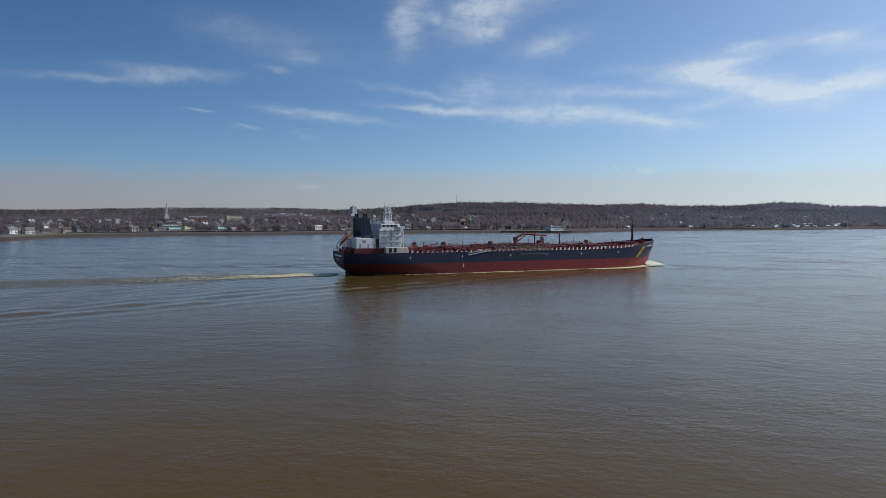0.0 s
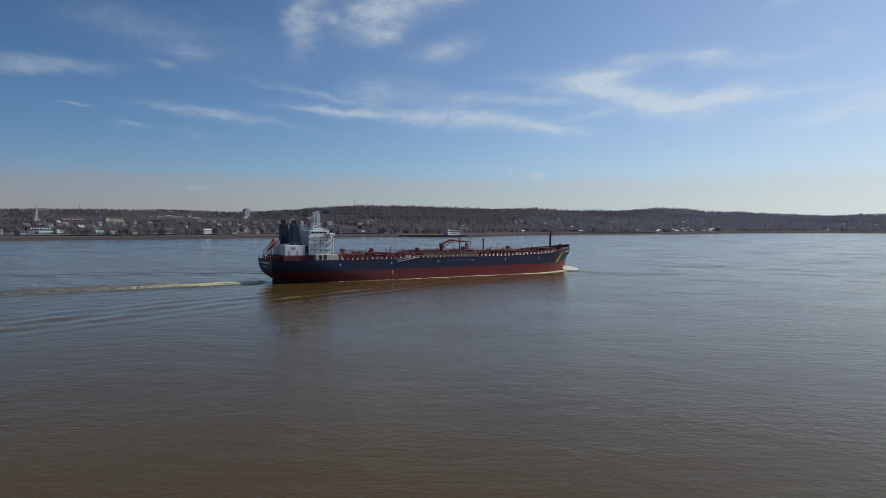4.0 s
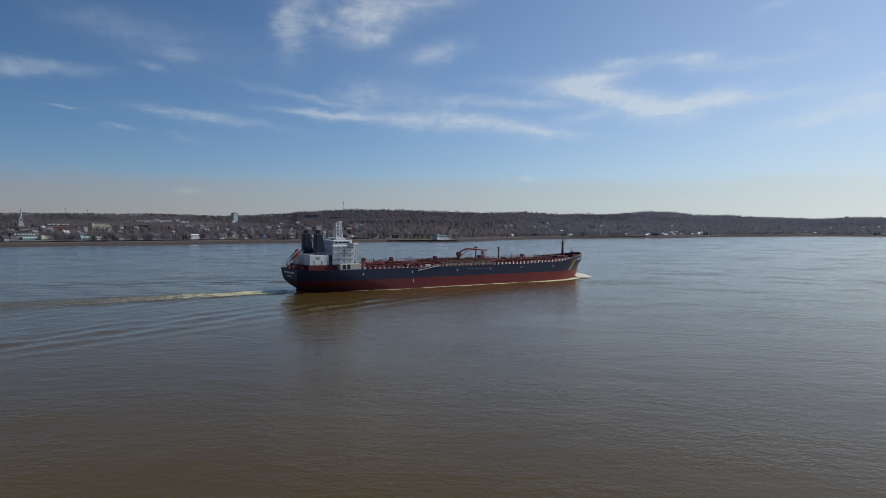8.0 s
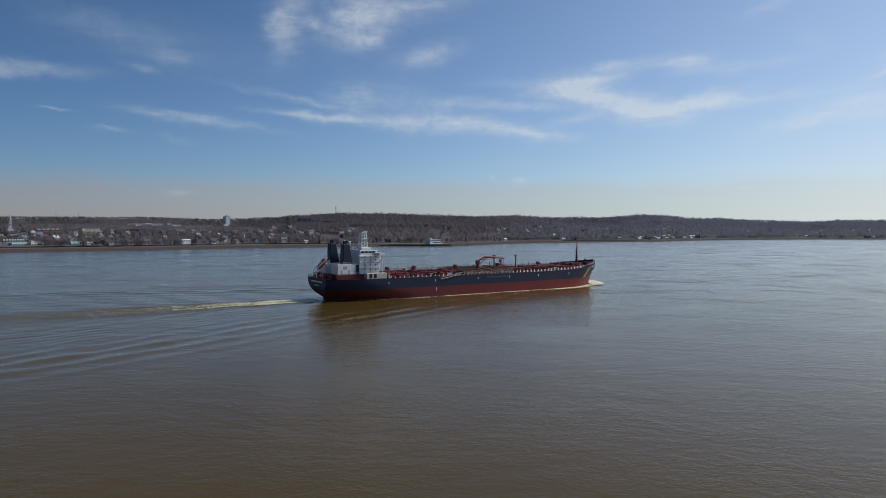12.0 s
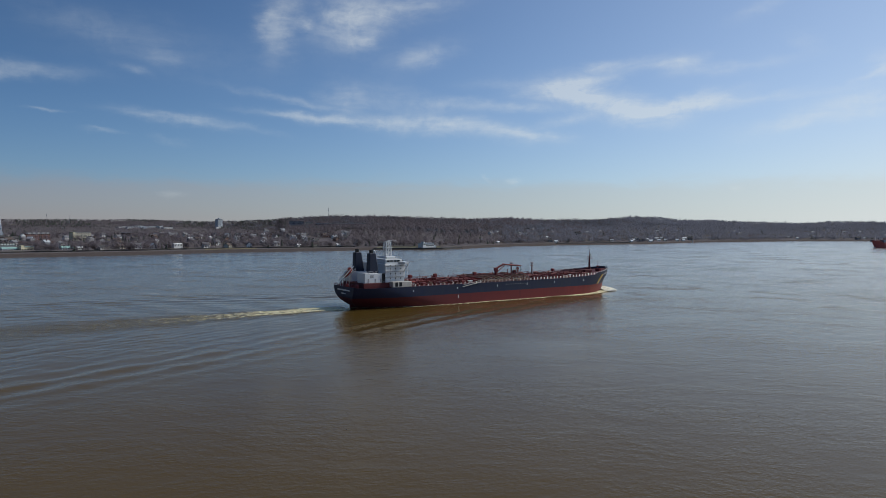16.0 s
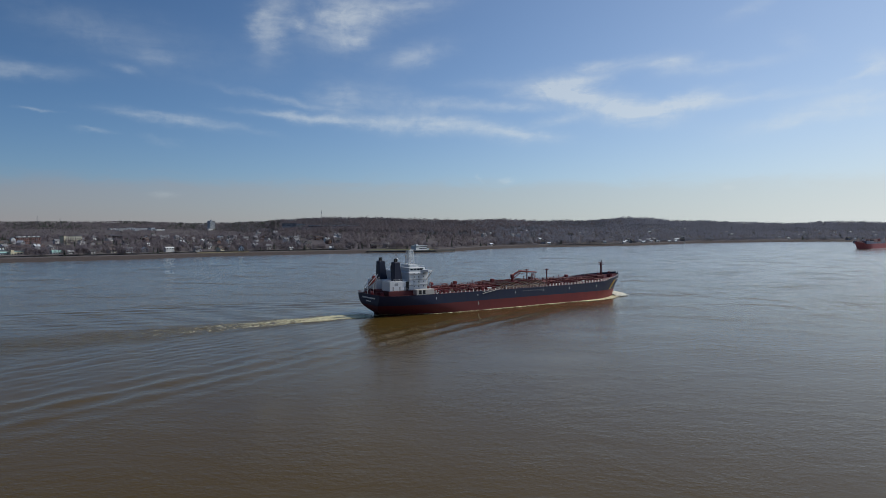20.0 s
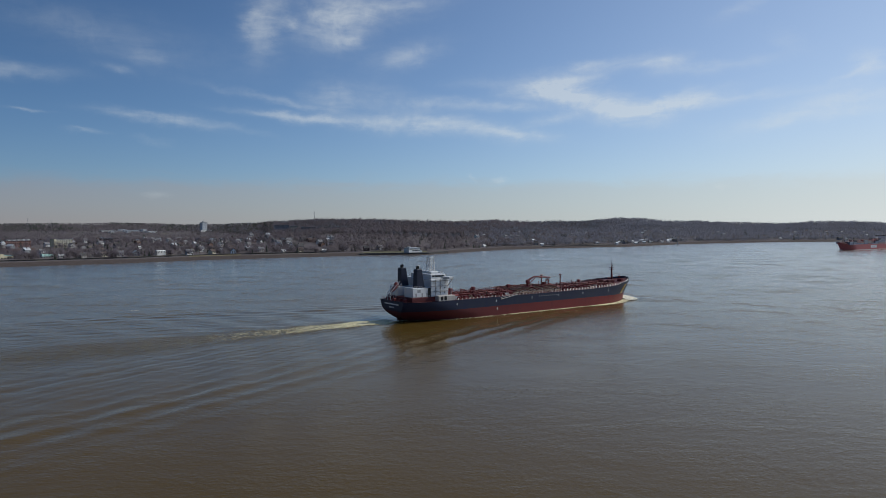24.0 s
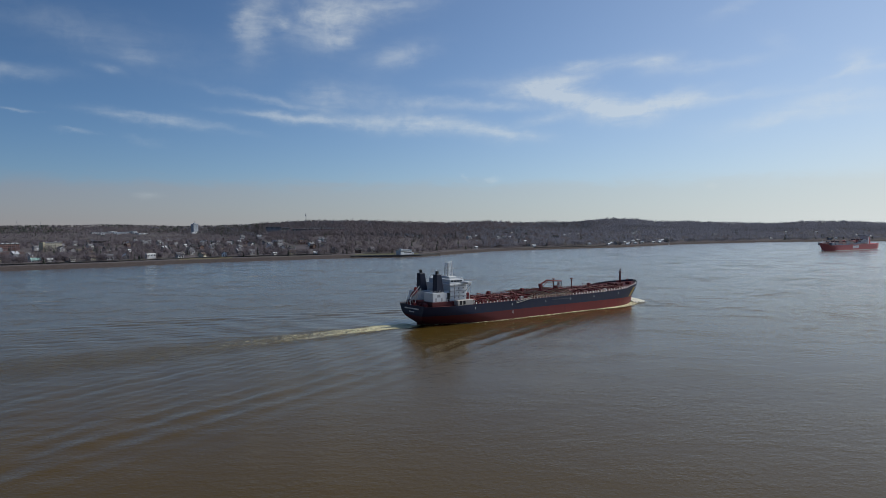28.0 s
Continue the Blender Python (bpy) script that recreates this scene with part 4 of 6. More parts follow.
def deck_gear(ship):
    """Cargo pipes, racks, manifold, crane, posts, hatches and the fittings along the deck edge."""
    z = 10.3
    run = random.Random(12)
    for y, r in ((-5.2, 0.28), (-4.0, 0.36), (-2.6, 0.34), (2.2, 0.34), (3.6, 0.34), (5.2, 0.28)):
        x = 30.0
        while x < 160:                     # lengths between flanged joints and raised expansion loops
            x1 = min(163.0, x + run.uniform(9, 24))
            up = run.uniform(1.1, 2.0)
            pipe = part("cargo_pipe", tube((x, y, z + up), (x1, y, z + up), r, n=7), M_PIPE, ship)
            part("joint_flange", tube((x1 - 0.12, y, z + up), (x1 + 0.12, y, z + up), r * 1.6, n=8), M_DECK, pipe)
            if run.random() < 0.45 and x1 < 155:
                loop = tube((x1, y, z + up), (x1, y, z + up + 1.3), r * 0.9, n=6)
                tube((x1, y, z + up + 1.3), (x1 + 2.4, y, z + up + 1.3), r * 0.9, n=6, bm=loop)
                tube((x1 + 2.4, y, z + up + 1.3), (x1 + 2.4, y, z + up), r * 0.9, n=6, bm=loop)
                part("expansion_loop", loop, M_PIPE, pipe)
                x1 += 2.4
            x = x1 + run.uniform(0.0, 1.2)
    for k in range(46):                    # valves with their spindles and hand wheels
        x, y = run.uniform(33, 160), run.choice((-5.2, -4.0, -2.6, 2.2, 3.6, 5.2, -7.5, -9.5))
        top = z + run.uniform(1.9, 3.2)
        valve = part("valve", tube((x, y, z + 1.0), (x, y, top), 0.16, n=5), run.choice((M_DECK, M_PIPE, M_BLACK)), ship)
        part("hand_wheel", tube((x, y, top), (x, y, top + 0.12), 0.45, n=8), run.choice((M_PIPE, M_PIPE, M_STEEL)), valve)
    for k in range(40):                    # small air pipes and sounding posts near the deck edge
        x, y = 31 + 3.25 * k + run.uniform(-1, 1), run.choice((-1, 1, -1)) * run.uniform(11.4, 14.6)
        part("air_pipe", tube((x, y, z), (x, y, z + run.uniform(0.9, 1.9)), 0.2, n=5), run.choice((M_PIPE, M_DECK, M_DECK)), ship)
    part("catwalk", box(28, 164, -0.9, 0.9, z + 2.5, z + 2.65), M_DECK, ship)
    part("catwalk_rail", rail([(28, -0.9, z + 2.6), (164, -0.9, z + 2.6)], 1.1, 3.0), M_PIPE, ship)
    part("catwalk_rail", rail([(28, 0.9, z + 2.6), (164, 0.9, z + 2.6)], 1.1, 3.0), M_PIPE, ship)
    rack = bmesh.new()
    for y in (-6.2, 6.2):
        tube((0, y, 0), (0, y, 2.3), 0.16, n=4, bm=rack)
    tube((0, -6.4, 1.5), (0, 6.4, 1.5), 0.16, n=4, bm=rack)
    tube((0, -6.4, 2.3), (0, 6.4, 2.3), 0.13, n=4, bm=rack)
    first = part("pipe_rack", rack, M_PIPE, ship)
    first.matrix_basis = pose(32, 0, z)
    for k in range(1, 24):
        same("pipe_rack", first, ship, pose(32 + 5.7 * k, 0, z))
    # branch lines out to the tanks
    branch = part("branch_pipe", tube((0, 0, 0), (0, -8.5, -0.5), 0.2, n=5, bm=tube((0, -8.5, -0.5), (0, -8.8, -1.6), 0.2, n=5)), M_PIPE, ship)
    branch.matrix_basis = pose(36, -4.5, z + 1.7)
    for k, x in enumerate((43, 50, 57.5, 64, 70, 112, 117, 126, 133, 140, 147, 154)):
        same("branch_pipe", branch, ship, pose(x, -4.5, z + 1.7))
        same("branch_pipe", branch, ship, pose(x - 2, 4.5, z + 1.7, 0, 0, 180))
    # manifold: buff cross pipes, drip tray and rails
    tray = part("drip_tray", box(74, 108, -13.6, -8.2, z + 0.5, z + 0.9), M_TAN, ship, "buff manifold drip tray")
    cross = part("manifold_pipe", tube((0, 13.0, 0.9), (0, -9.0, 0.9), 0.27, n=6, bm=tube((0, -9.0, 0.9), (0, -12.6, 0.1), 0.27, n=6)), M_TAN, ship, "buff crossover pipe")
    cross.matrix_basis = pose(76, 0, z + 1.2)
    flange = part("flange", tube((0, -12.5, 0.12), (0, -12.8, 0.05), 0.5, n=8), M_STEEL, cross)
    red = part("manifold_pipe", tube((0, 13.0, 0.6), (0, -8.4, 0.6), 0.30, n=6, bm=tube((0, -8.4, 0.6), (0, -12.4, -0.3), 0.30, n=6)), M_PIPE, ship, "oxide red crossover pipe")
    red.matrix_basis = pose(77.1, 0, z + 1.4)
    for k in range(1, 15):
        c = same("manifold_pipe", cross, ship, pose(76 + 2.2 * k, 0, z + 1.2 + 0.25 * (k % 3)))
        same("flange", flange, c, Matrix.Identity(4))
        if k % 2 == 0:
            same("manifold_pipe", red, ship, pose(77.1 + 2.2 * k, 0, z + 1.4 + 0.3 * (k % 4)))
    part("manifold_rail", rail([(74, -13.6, z + 0.9), (108, -13.6, z + 0.9)], 1.2), M_TAN, tray)
    port = part("drip_tray", box(74, 108, 8.2, 13.6, z + 0.5, z + 0.9), M_TAN, ship)
    # hose crane
    crane = part("hose_crane_post", tube((93.2, 0, z), (93.2, 0, 16.6), 0.8, 0.7, n=10), M_PIPE, ship, "oxide red hose-handling crane")
    part("crane_house", bevelled(box(92.3, 94.3, -0.9, 0.9, 14.8, 16.9)), M_PIPE, crane)
    part("crane_knee", tube((93.2, 0, 16.4), (98.6, 0, 18.6), 0.55, 0.5, n=8), M_PIPE, crane)
    part("crane_jib", tube((98.0, 0, 18.7), (112.2, 0, 17.5), 0.55, 0.34, n=8), M_PIPE, crane)
    part("crane_ram", tube((94.0, 0, 14.2), (99.6, 0, 18.0), 0.24), M_PIPE, crane)
    part("crane_hook", tube((111.8, 0, 17.4), (111.8, 0, 14.4), 0.12), M_BLACK, crane)
    part("crane_walk", box(94.5, 104, -1.3, -0.9, 17.2, 17.35), M_DECK, crane)
    rest = part("crane_rest", lattice((109.4, 0), z, 16.9, 0.9, 0.5, 3), M_PIPE, ship)
    for x, y, top in ((105.5, 1.0, 19.2), (119.8, -0.9, 18.9)):
        post = part("deck_post", tube((x, y, z), (x, y, top), 0.42, 0.3, n=8), M_DECK, ship)
        part("post_head", bevelled(box(x - 0.8, x + 0.8, y - 0.7, y + 0.7, top - 0.3, top + 0.3)), M_DECK, post)
        part("post_arm", tube((x - 1.4, y, top - 1.6), (x + 1.4, y, top - 1.6), 0.12), M_DECK, post)
    # vent boxes standing above the pipes
    for x in (36.9, 52.7, 79.2, 108.2, 138.6):
        vent = part("vent_tower", tube((x, 1.5, z), (x, 1.5, 13.6), 0.35, n=6), M_DECK, ship)
        part("vent_box", bevelled(box(x - 0.9, x + 0.9, 0.6, 2.4, 13.2, 14.9), 0.15), M_PIPE, vent)
    for x, top in ((34, 13.9), (40, 14.6), (44, 13.5), (47, 14.4), (58, 14.0), (61, 15.0), (68, 14.4), (88, 14.4), (99, 15.6), (114, 14.0), (123, 14.4), (127, 15.2), (131, 14.0), (144, 14.4), (148, 13.6), (152, 14.8)):
        riser = part("vent_riser", tube((x, -3.6, z), (x, -3.6, top), 0.16, n=5), M_PIPE, ship)
        part("vent_cap", tube((x, -3.6, top - 0.1), (x, -3.6, top + 0.45), 0.34, 0.2, n=6), M_DECK, riser)
    rng = random.Random(3)
    hatch = part("tank_hatch", tube((0, 0, 0), (0, 0, 0.9), 0.75, n=10), M_DECK, ship)
    hatch.matrix_basis = pose(34, -9.5, z)
    part("hatch_lid", tube((0, 0, 0.88), (0, 0, 1.05), 0.85, n=10), M_STEEL, hatch)
    bollard = part("bollard", tube((0, -0.5, 0), (0, -0.5, 0.9), 0.26, n=7, bm=tube((0, 0.5, 0), (0, 0.5, 0.9), 0.26, n=7)), M_BLACK, ship)
    bollard.matrix_basis = pose(31, -14.2, z)
    for k in range(1, 18):
        x = 34 + 7.0 * k
        if not 72 < x < 109:
            same("tank_hatch", hatch, ship, pose(x, -9.8 + rng.uniform(-1, 1), z))
        same("tank_hatch", hatch, ship, pose(x + 2, 9.8 + rng.uniform(-1, 1), z))
        if k % 3 == 0:
            same("bollard", bollard, ship, pose(x, -14.4, z, 0, 0, 90))
            same("bollard", bollard, ship, pose(x, 14.4, z, 0, 0, 90))
    # boxes, lockers and pump heads on the deck
    for k in range(150):
        x, y = rng.uniform(30, 160), rng.choice((-1, 1)) * rng.uniform(6.6, 13.0)
        if 72 < x < 110:
            continue
        w, d, h = rng.uniform(0.5, 1.3), rng.uniform(0.4, 1.0), rng.uniform(0.6, 1.7)
        part("deck_locker", bevelled(box(x - w, x + w, y - d, y + d, z, z + h), 0.08), rng.choice((M_PIPE, M_DECK, M_PIPE, M_DECK, M_PIPE, M_DECK, M_TAN)), ship)
    for x, y, w, h in ((136.6, 1.6, 1.3, 1.7), (144.5, -6.5, 1.7, 1.0), (150.2, -8.5, 1.1, 1.2), (58.2, -7.6, 1.0, 0.9), (67.5, -10.4, 1.3, 0.9)):
        chest = part("white_chest", bevelled(box(x - w, x + w, y - 0.8, y + 0.8, z, z + h), 0.12), M_BRACKET, ship, "white painted chest on the red deck")
        part("chest_lid", bevelled(box(x - w - 0.1, x + w + 0.1, y - 0.9, y + 0.9, z + h, z + h + 0.15), 0.04), M_WHITE, chest)
    # rescue boat and its davit abreast of the house
    hull = bmesh.new()
    bmesh.ops.create_uvsphere(hull, u_segments=12, v_segments=8, radius=1.0)
    bmesh.ops.scale(hull, vec=(2.1, 0.8, 0.55), verts=hull.verts)
    davit = part("boat_davit", tube((31.5, -12.6, z), (31.9, -12.6, 13.6), 0.2, n=6, bm=tube((31.9, -12.6, 13.6), (30.2, -13.4, 14.4), 0.16, n=6)), M_PIPE, ship)
    part("rescue_boat", hull, M_ORANGE, davit, "red rescue boat in its cradle").matrix_basis = pose(29.8, -12.4, 12.4, 0, -4, 0)
    for x in (28.8, 30.6):
        part("boat_cradle", box(x - 0.15, x + 0.15, -13.0, -11.8, z, 12.0), M_WHITE, davit)
    for x in (45, 62, 128, 150):
        winch = part("mooring_winch", tube((x, -10.6, z + 1.1), (x, -7.6, z + 1.1), 0.75, n=10), M_PIPE, ship)
        for y in (-10.8, -9.1, -7.4):
            part("winch_flange", tube((x, y - 0.08, z + 1.1), (x, y + 0.08, z + 1.1), 1.1, n=10), M_DECK, winch)
    # white brackets and a rail along the deck edge
    plate = bmesh.new()
    v = [plate.verts.new(p) for p in ((0, 0.3, 0.1), (0.42, 0.3, 0.1), (1.25, 1.2, 0.85), (0.83, 1.2, 0.85), (0, 0.4, 0.02), (0.42, 0.4, 0.02), (1.25, 1.3, 0.77), (0.83, 1.3, 0.77))]
    for f in ((0, 1, 2, 3), (7, 6, 5, 4), (0, 4, 5, 1), (1, 5, 6, 2), (2, 6, 7, 3), (3, 7, 4, 0)):
        plate.faces.new([v[i] for i in f])
    first = None
    for k in range(58):
        x = 29.5 + 2.55 * k
        for s in (-1, 1):
            zz = deck_line(x) - 0.1
            b = half_breadth(x, zz) - 0.12
            m = pose(x, s * b, zz, 0, 0, 0 if s < 0 else 180) @ Matrix.Scale(1.5 if x > 106 else 0.9 + 0.25 * (k % 3 == 0), 4)
            if first is None:
                first = part("edge_bracket", plate, M_BRACKET, ship, "white bracket along the deck edge")
                first.matrix_basis = m
            else:
                same("edge_bracket", first, ship, m)
    for s in (-1, 1):
        pts = [(x, s * (half_breadth(x, deck_line(x)) - 0.25), deck_line(x) - 0.05) for x in (-1.8, 4, 10, 16.5, 28, 60, 100, 130, 150, 158)]
        part("side_rail", rail(pts[:4], 1.1, 2.0), M_PIPE, ship)
        part("side_rail", rail(pts[4:], 1.1, 2.5), M_PIPE, ship)
    part("stern_rail", rail([(-2.0, -11.6, 10.75), (-2.0, 11.6, 10.75)], 1.1, 2.0), M_PIPE, ship)
    for x, y in ((0.5, -9), (0.8, -4), (0.6, 8.5), (1.8, -6.5), (-0.6, 0)):
        part("stern_winch", bevelled(box(x - 0.8, x + 0.8, y - 1.0, y + 1.0, 10.5, 12.0), 0.2), M_PIPE, ship)
    # forecastle
    bm = bmesh.new()
    rows = []
    for x in np.linspace(158, 183.6, 22):
        zz = deck_line(x)
        b = half_breadth(min(x, hull_ends(zz)[1] - 0.05), zz)
        rows.append([[bm.verts.new((x, s * (b - o), zz + h)) for o, h in ((0.02, -0.1), (-0.12, 1.1 * min(1, (x - 158) / 4 + 0.3)), (0.15, 1.1 * min(1, (x - 158) / 4 + 0.3)), (0.25, -0.1))] for s in (-1, 1)])
    for a, b in zip(rows, rows[1:]):
        for s in (0, 1):
            for k in range(3):
                bm.faces.new((a[s][k], b[s][k], b[s][k + 1], a[s][k + 1]))
    part("forecastle_bulwark", bm, M_NAVY, ship)
    fm = part("foremast", tube((168.7, 0, 11.8), (168.7, 0, 21.5), 0.75, 0.5, n=8), M_DECK, ship, "oxide red foremast")
    part("mast_top", tube((168.7, 0, 21.5), (168.7, 0, 26.4), 0.2, 0.08, n=6), M_DECK, fm)
    part("crosstree", box(168.2, 169.2, -2.0, 2.0, 21.2, 21.5), M_DECK, fm)
    part("mast_platform", box(167.6, 170.2, -1.2, 1.2, 20.0, 20.3), M_DECK, fm)
    part("mast_light", bevelled(box(169.2, 169.8, -0.3, 0.3, 22.2, 22.9), 0.08), M_BLACK, fm)
    jack = part("jackstaff", tube((176.2, 0, 13), (176.2, 0, 18.6), 0.16, 0.08, n=6), M_DECK, ship)
    part("bow_light", bevelled(box(175.5, 176.9, -0.6, 0.6, 14.6, 15.6), 0.15), M_DECK, jack)
    for y in (-4.2, 4.2):
        wl = part("windlass", tube((172, y - 1.6, 13.4), (172, y + 1.6, 13.4), 0.9, n=10), M_PIPE, ship)
        part("windlass_base", bevelled(box(171.0, 173.0, y - 1.5, y + 1.5, 12.2, 13.0), 0.1), M_DECK, wl)
    part("forecastle_store", bevelled(box(160.5, 166.5, -4.5, 4.5, 11.2, 13.6), 0.15), M_DECK, ship)
    for s in (-1, 1):
        b0, b1 = half_breadth(179.2, 11.4), half_breadth(178.6, 9.2)
        an = part("anchor", tube((179.2, s * (b0 + 0.1), 11.4), (178.6, s * (b1 + 0.35), 9.2), 0.34, n=6), M_BLACK, ship)
        part("anchor_fluke", tube((177.5, s * (half_breadth(177.5, 9.5) + 0.2), 9.5), (179.6, s * (half_breadth(179.6, 9.5) + 0.2), 9.5), 0.4, n=6), M_BLACK, an)
        part("hawse_lip", tube((178.2, s * half_breadth(178.2, 11.7), 11.7), (179.8, s * half_breadth(179.8, 11.7), 11.7), 0.5, n=7), M_NAVY, an)


def on_side(name, x0, z0, x1, z1, w, mat, ship, s=-1, steps=1, label=""):
    """A strip of paint or plate that lies on the shell, from one point to another."""
    bm = bmesh.new()
    rows = []
    for k in range(steps + 1):
        x, z = x0 + (x1 - x0) * k / steps, z0 + (z1 - z0) * k / steps
        rows.append([bm.verts.new((x + d, s * (half_breadth(x + d, z) + o), z)) for d in (-w / 2, w / 2) for o in (0.05, -0.05)])
    for a, b in zip(rows, rows[1:]):
        for i, j in ((0, 2), (2, 3), (3, 1), (1, 0)):
            bm.faces.new((a[i], a[j], b[j], b[i]))
    return part(name, bm, mat, ship, label)


def markings(ship):
    for s in (-1, 1):
        on_side("yellow_stripe", 161.6, 5.6, 165.8, 11.4, 1.5, M_YELLOW, ship, s, 8, "yellow diagonal stripe on the bow")
        on_side("white_stripe", 163.1, 5.6, 167.3, 11.4, 0.2, M_WHITE, ship, s, 8)
        for x, z, h in ((56, 3.9, 1.7), (55.4, 8.3, 1.1), (82, 8.4, 1.0), (103, 8.4, 1.0), (124, 8.4, 1.0), (147.2, 8.6, 1.0), (28.5, 8.2, 1.0)):
            on_side("draught_mark", x, z - h / 2, x, z + h / 2, 0.34, M_WHITE, ship, s)
        for k in range(9):
            on_side("lettering_bar", 88 + 1.7 * k, 8.6, 88 + 1.7 * k, 8.95, 0.5, M_STEEL, ship, s)
        for k in range(10):
            on_side("name_bar", 169.2 + 0.95 * k, 11.3, 169.3 + 0.95 * k, 11.9, 0.6, M_WHITE, ship, s)
        ladder = part("gangway", tube((58.5, s * 16.35, 8.9), (71, s * 16.35, 10.9), 0.2, n=5), M_TAN_GREY, ship, "weathered grey-buff accommodation ladder stowed on the side")
        part("gangway_rail", tube((58.5, s * 16.35, 9.8), (71, s * 16.35, 11.8), 0.1, n=4), M_TAN_GREY, ladder)
    for k in range(14):
        y = -6.5 + k
        part("name_bar", box(-2.42, -2.24, y - 0.36, y + 0.36, 8.7, 9.4), M_WHITE, ship)
    for k in range(5):
        y = -2 + k
        part("port_name_bar", box(-2.40, -2.22, y - 0.3, y + 0.3, 7.1, 7.6), M_WHITE, ship)
    part("rudder", box(1.2, 4.6, -0.4, 0.4, -2.0, 1.3), M_RED, ship)


SHIP = build_tanker()


def ship_pose(t):
    s, hd = 4.455 * t + 0.005 * t * t, 33.83 + 0.053 * t
    a = radians(33.83 + 0.0265 * t)
    return pose(-113.5 + s * math.cos(a), 293.5 + s * math.sin(a), 0, 0, 0, hd)


# ---- wake: waves, foam trail, bow wave; all travel with the tanker ----
def kelvin(xs, ys, source, k0, amp):
    """Ship waves behind a point source on the track, on arrays of points."""
    dx = source - xs
    th = np.radians(np.linspace(-72, 72, 97))
    z = np.zeros_like(xs)
    for t in th:
        z += np.cos(k0 / math.cos(t) ** 2 * (dx * math.cos(t) + ys * math.sin(t)) + 0.6) * math.cos(t) ** 1.5
    r = np.sqrt(dx ** 2 + ys ** 2) + 12
    edge = np.clip((0.40 * dx + 9 - np.abs(ys)) / 14, 0, 1)
    return amp * z / len(th) * edge * np.clip(dx / 12, 0, 1) * (1.0 + 0.0035 * r)


def arms(xs, ys, source, amp, length=11.0, width=21.0, skew=26.5, inset=6.0):
    """The pair of crest trains along the edges of the ship's wave wedge; the crests stand in echelon, at the angle skew to the track."""
    z = np.zeros_like(xs)
    dx = source - xs
    cs, sn = math.cos(math.radians(skew)), math.sin(math.radians(skew))
    for side in (-1, 1):
        along = dx * 0.943 + side * ys * 0.334
        s = side * ys * 0.943 - dx * 0.334 + 2.0 * np.sin(along / 37.0) + inset
        q = side * ys * cs - dx * sn + 1.2 * np.sin(along / 29.0 + 1.0) + 0.00016 * along ** 2
        env = np.exp(-(s / width) ** 2) * np.clip(along / 45, 0, 1) * np.exp(-np.maximum(along, 0) / 620)
        wave = np.cos(2 * math.pi * q / length)
        z += env * (wave + 0.3 * wave * wave - 0.15) * (0.78 + 0.22 * np.sin(along / 23.0 + s / 9.0))
    return amp * z


WAKE_X, WAKE_Y = (-520.0, 290.0), (-215.0, 150.0)


def wake_height(xs, ys):
    fade = np.clip(np.minimum.reduce([(xs - WAKE_X[0]) / 160, (WAKE_X[1] - xs) / 105, (ys - WAKE_Y[0]) / 110, (WAKE_Y[1] - ys) / 70]), 0, 1)
    fade = fade * fade * (3 - 2 * fade)
    z = kelvin(xs, ys, 176.0, 0.245, 0.5) + kelvin(xs, ys, 6.0, 0.245, 0.25)
    z = z + arms(xs, ys, 182.0, 0.22) + arms(xs, ys, 0.0, 0.08) + arms(xs, ys, 60.0, 0.055, 5.5, 26.0, 24.0, 14.0)
    side = np.clip((np.abs(ys) - 16.0) / 6, 0, 1)
    beside = np.clip((xs - 2) / 12, 0, 1) * np.clip((182 - xs) / 8, 0, 1)
    z = z * (1 - beside * (1 - side))
    return -0.46 + fade * (0.46 + np.clip(z, -0.40, 0.6))


def wake_sheet():
    xs, ys = np.linspace(*WAKE_X, 560), np.linspace(*WAKE_Y, 300)
    gx, gy = np.meshgrid(xs, ys, indexing="ij")
    gz = wake_height(gx, gy)
    n = len(ys)
    verts = np.stack([gx, gy, gz], -1).reshape(-1, 3).tolist()
    faces = [(i * n + j, (i + 1) * n + j, (i + 1) * n + j + 1, i * n + j + 1) for i in range(len(xs) - 1) for j in range(n - 1)]
    ob = mesh_thing("wake_waves", verts, faces, M_WATER, "long brown ship waves spreading behind the tanker", "wake", "stuff", True)
    reach = 34 + 0.30 * np.clip(185 - gx, 0, 260)
    calm = np.clip((reach - np.abs(gy)) / 26, 0, 1) * np.clip((196 - gx) / 20, 0, 1) * np.clip((gx + 120) / 120, 0, 1)
    layer = ob.data.attributes.new("smoothed", "FLOAT", "POINT")
    layer.data.foreach_set("value", (calm * calm * (3 - 2 * calm)).astype(np.float32).ravel())
    return ob


def foam_ribbon(name, rows, mat, label, lift=0.16):
    """rows: along the ribbon, each a list of (x, y, height, density)."""
    verts, faces, dens = [], [], []
    w = len(rows[0])
    for r in rows:
        for x, y, h, d in r:
            z = float(wake_height(np.array([x]), np.array([y]))[0])
            verts.append((x, y, z + h + lift))
            dens.append(d)
    for i in range(len(rows) - 1):
        for j in range(w - 1):
            faces.append((i * w + j, (i + 1) * w + j, (i + 1) * w + j + 1, i * w + j + 1))
    ob = mesh_thing(name, verts, faces, mat, label, "foam", "stuff", True)
    uv = ob.data.uv_layers.new(name="density")
    for loop in ob.data.loops:
        uv.data[loop.index].uv = (dens[loop.vertex_index], 0.5)
    return ob


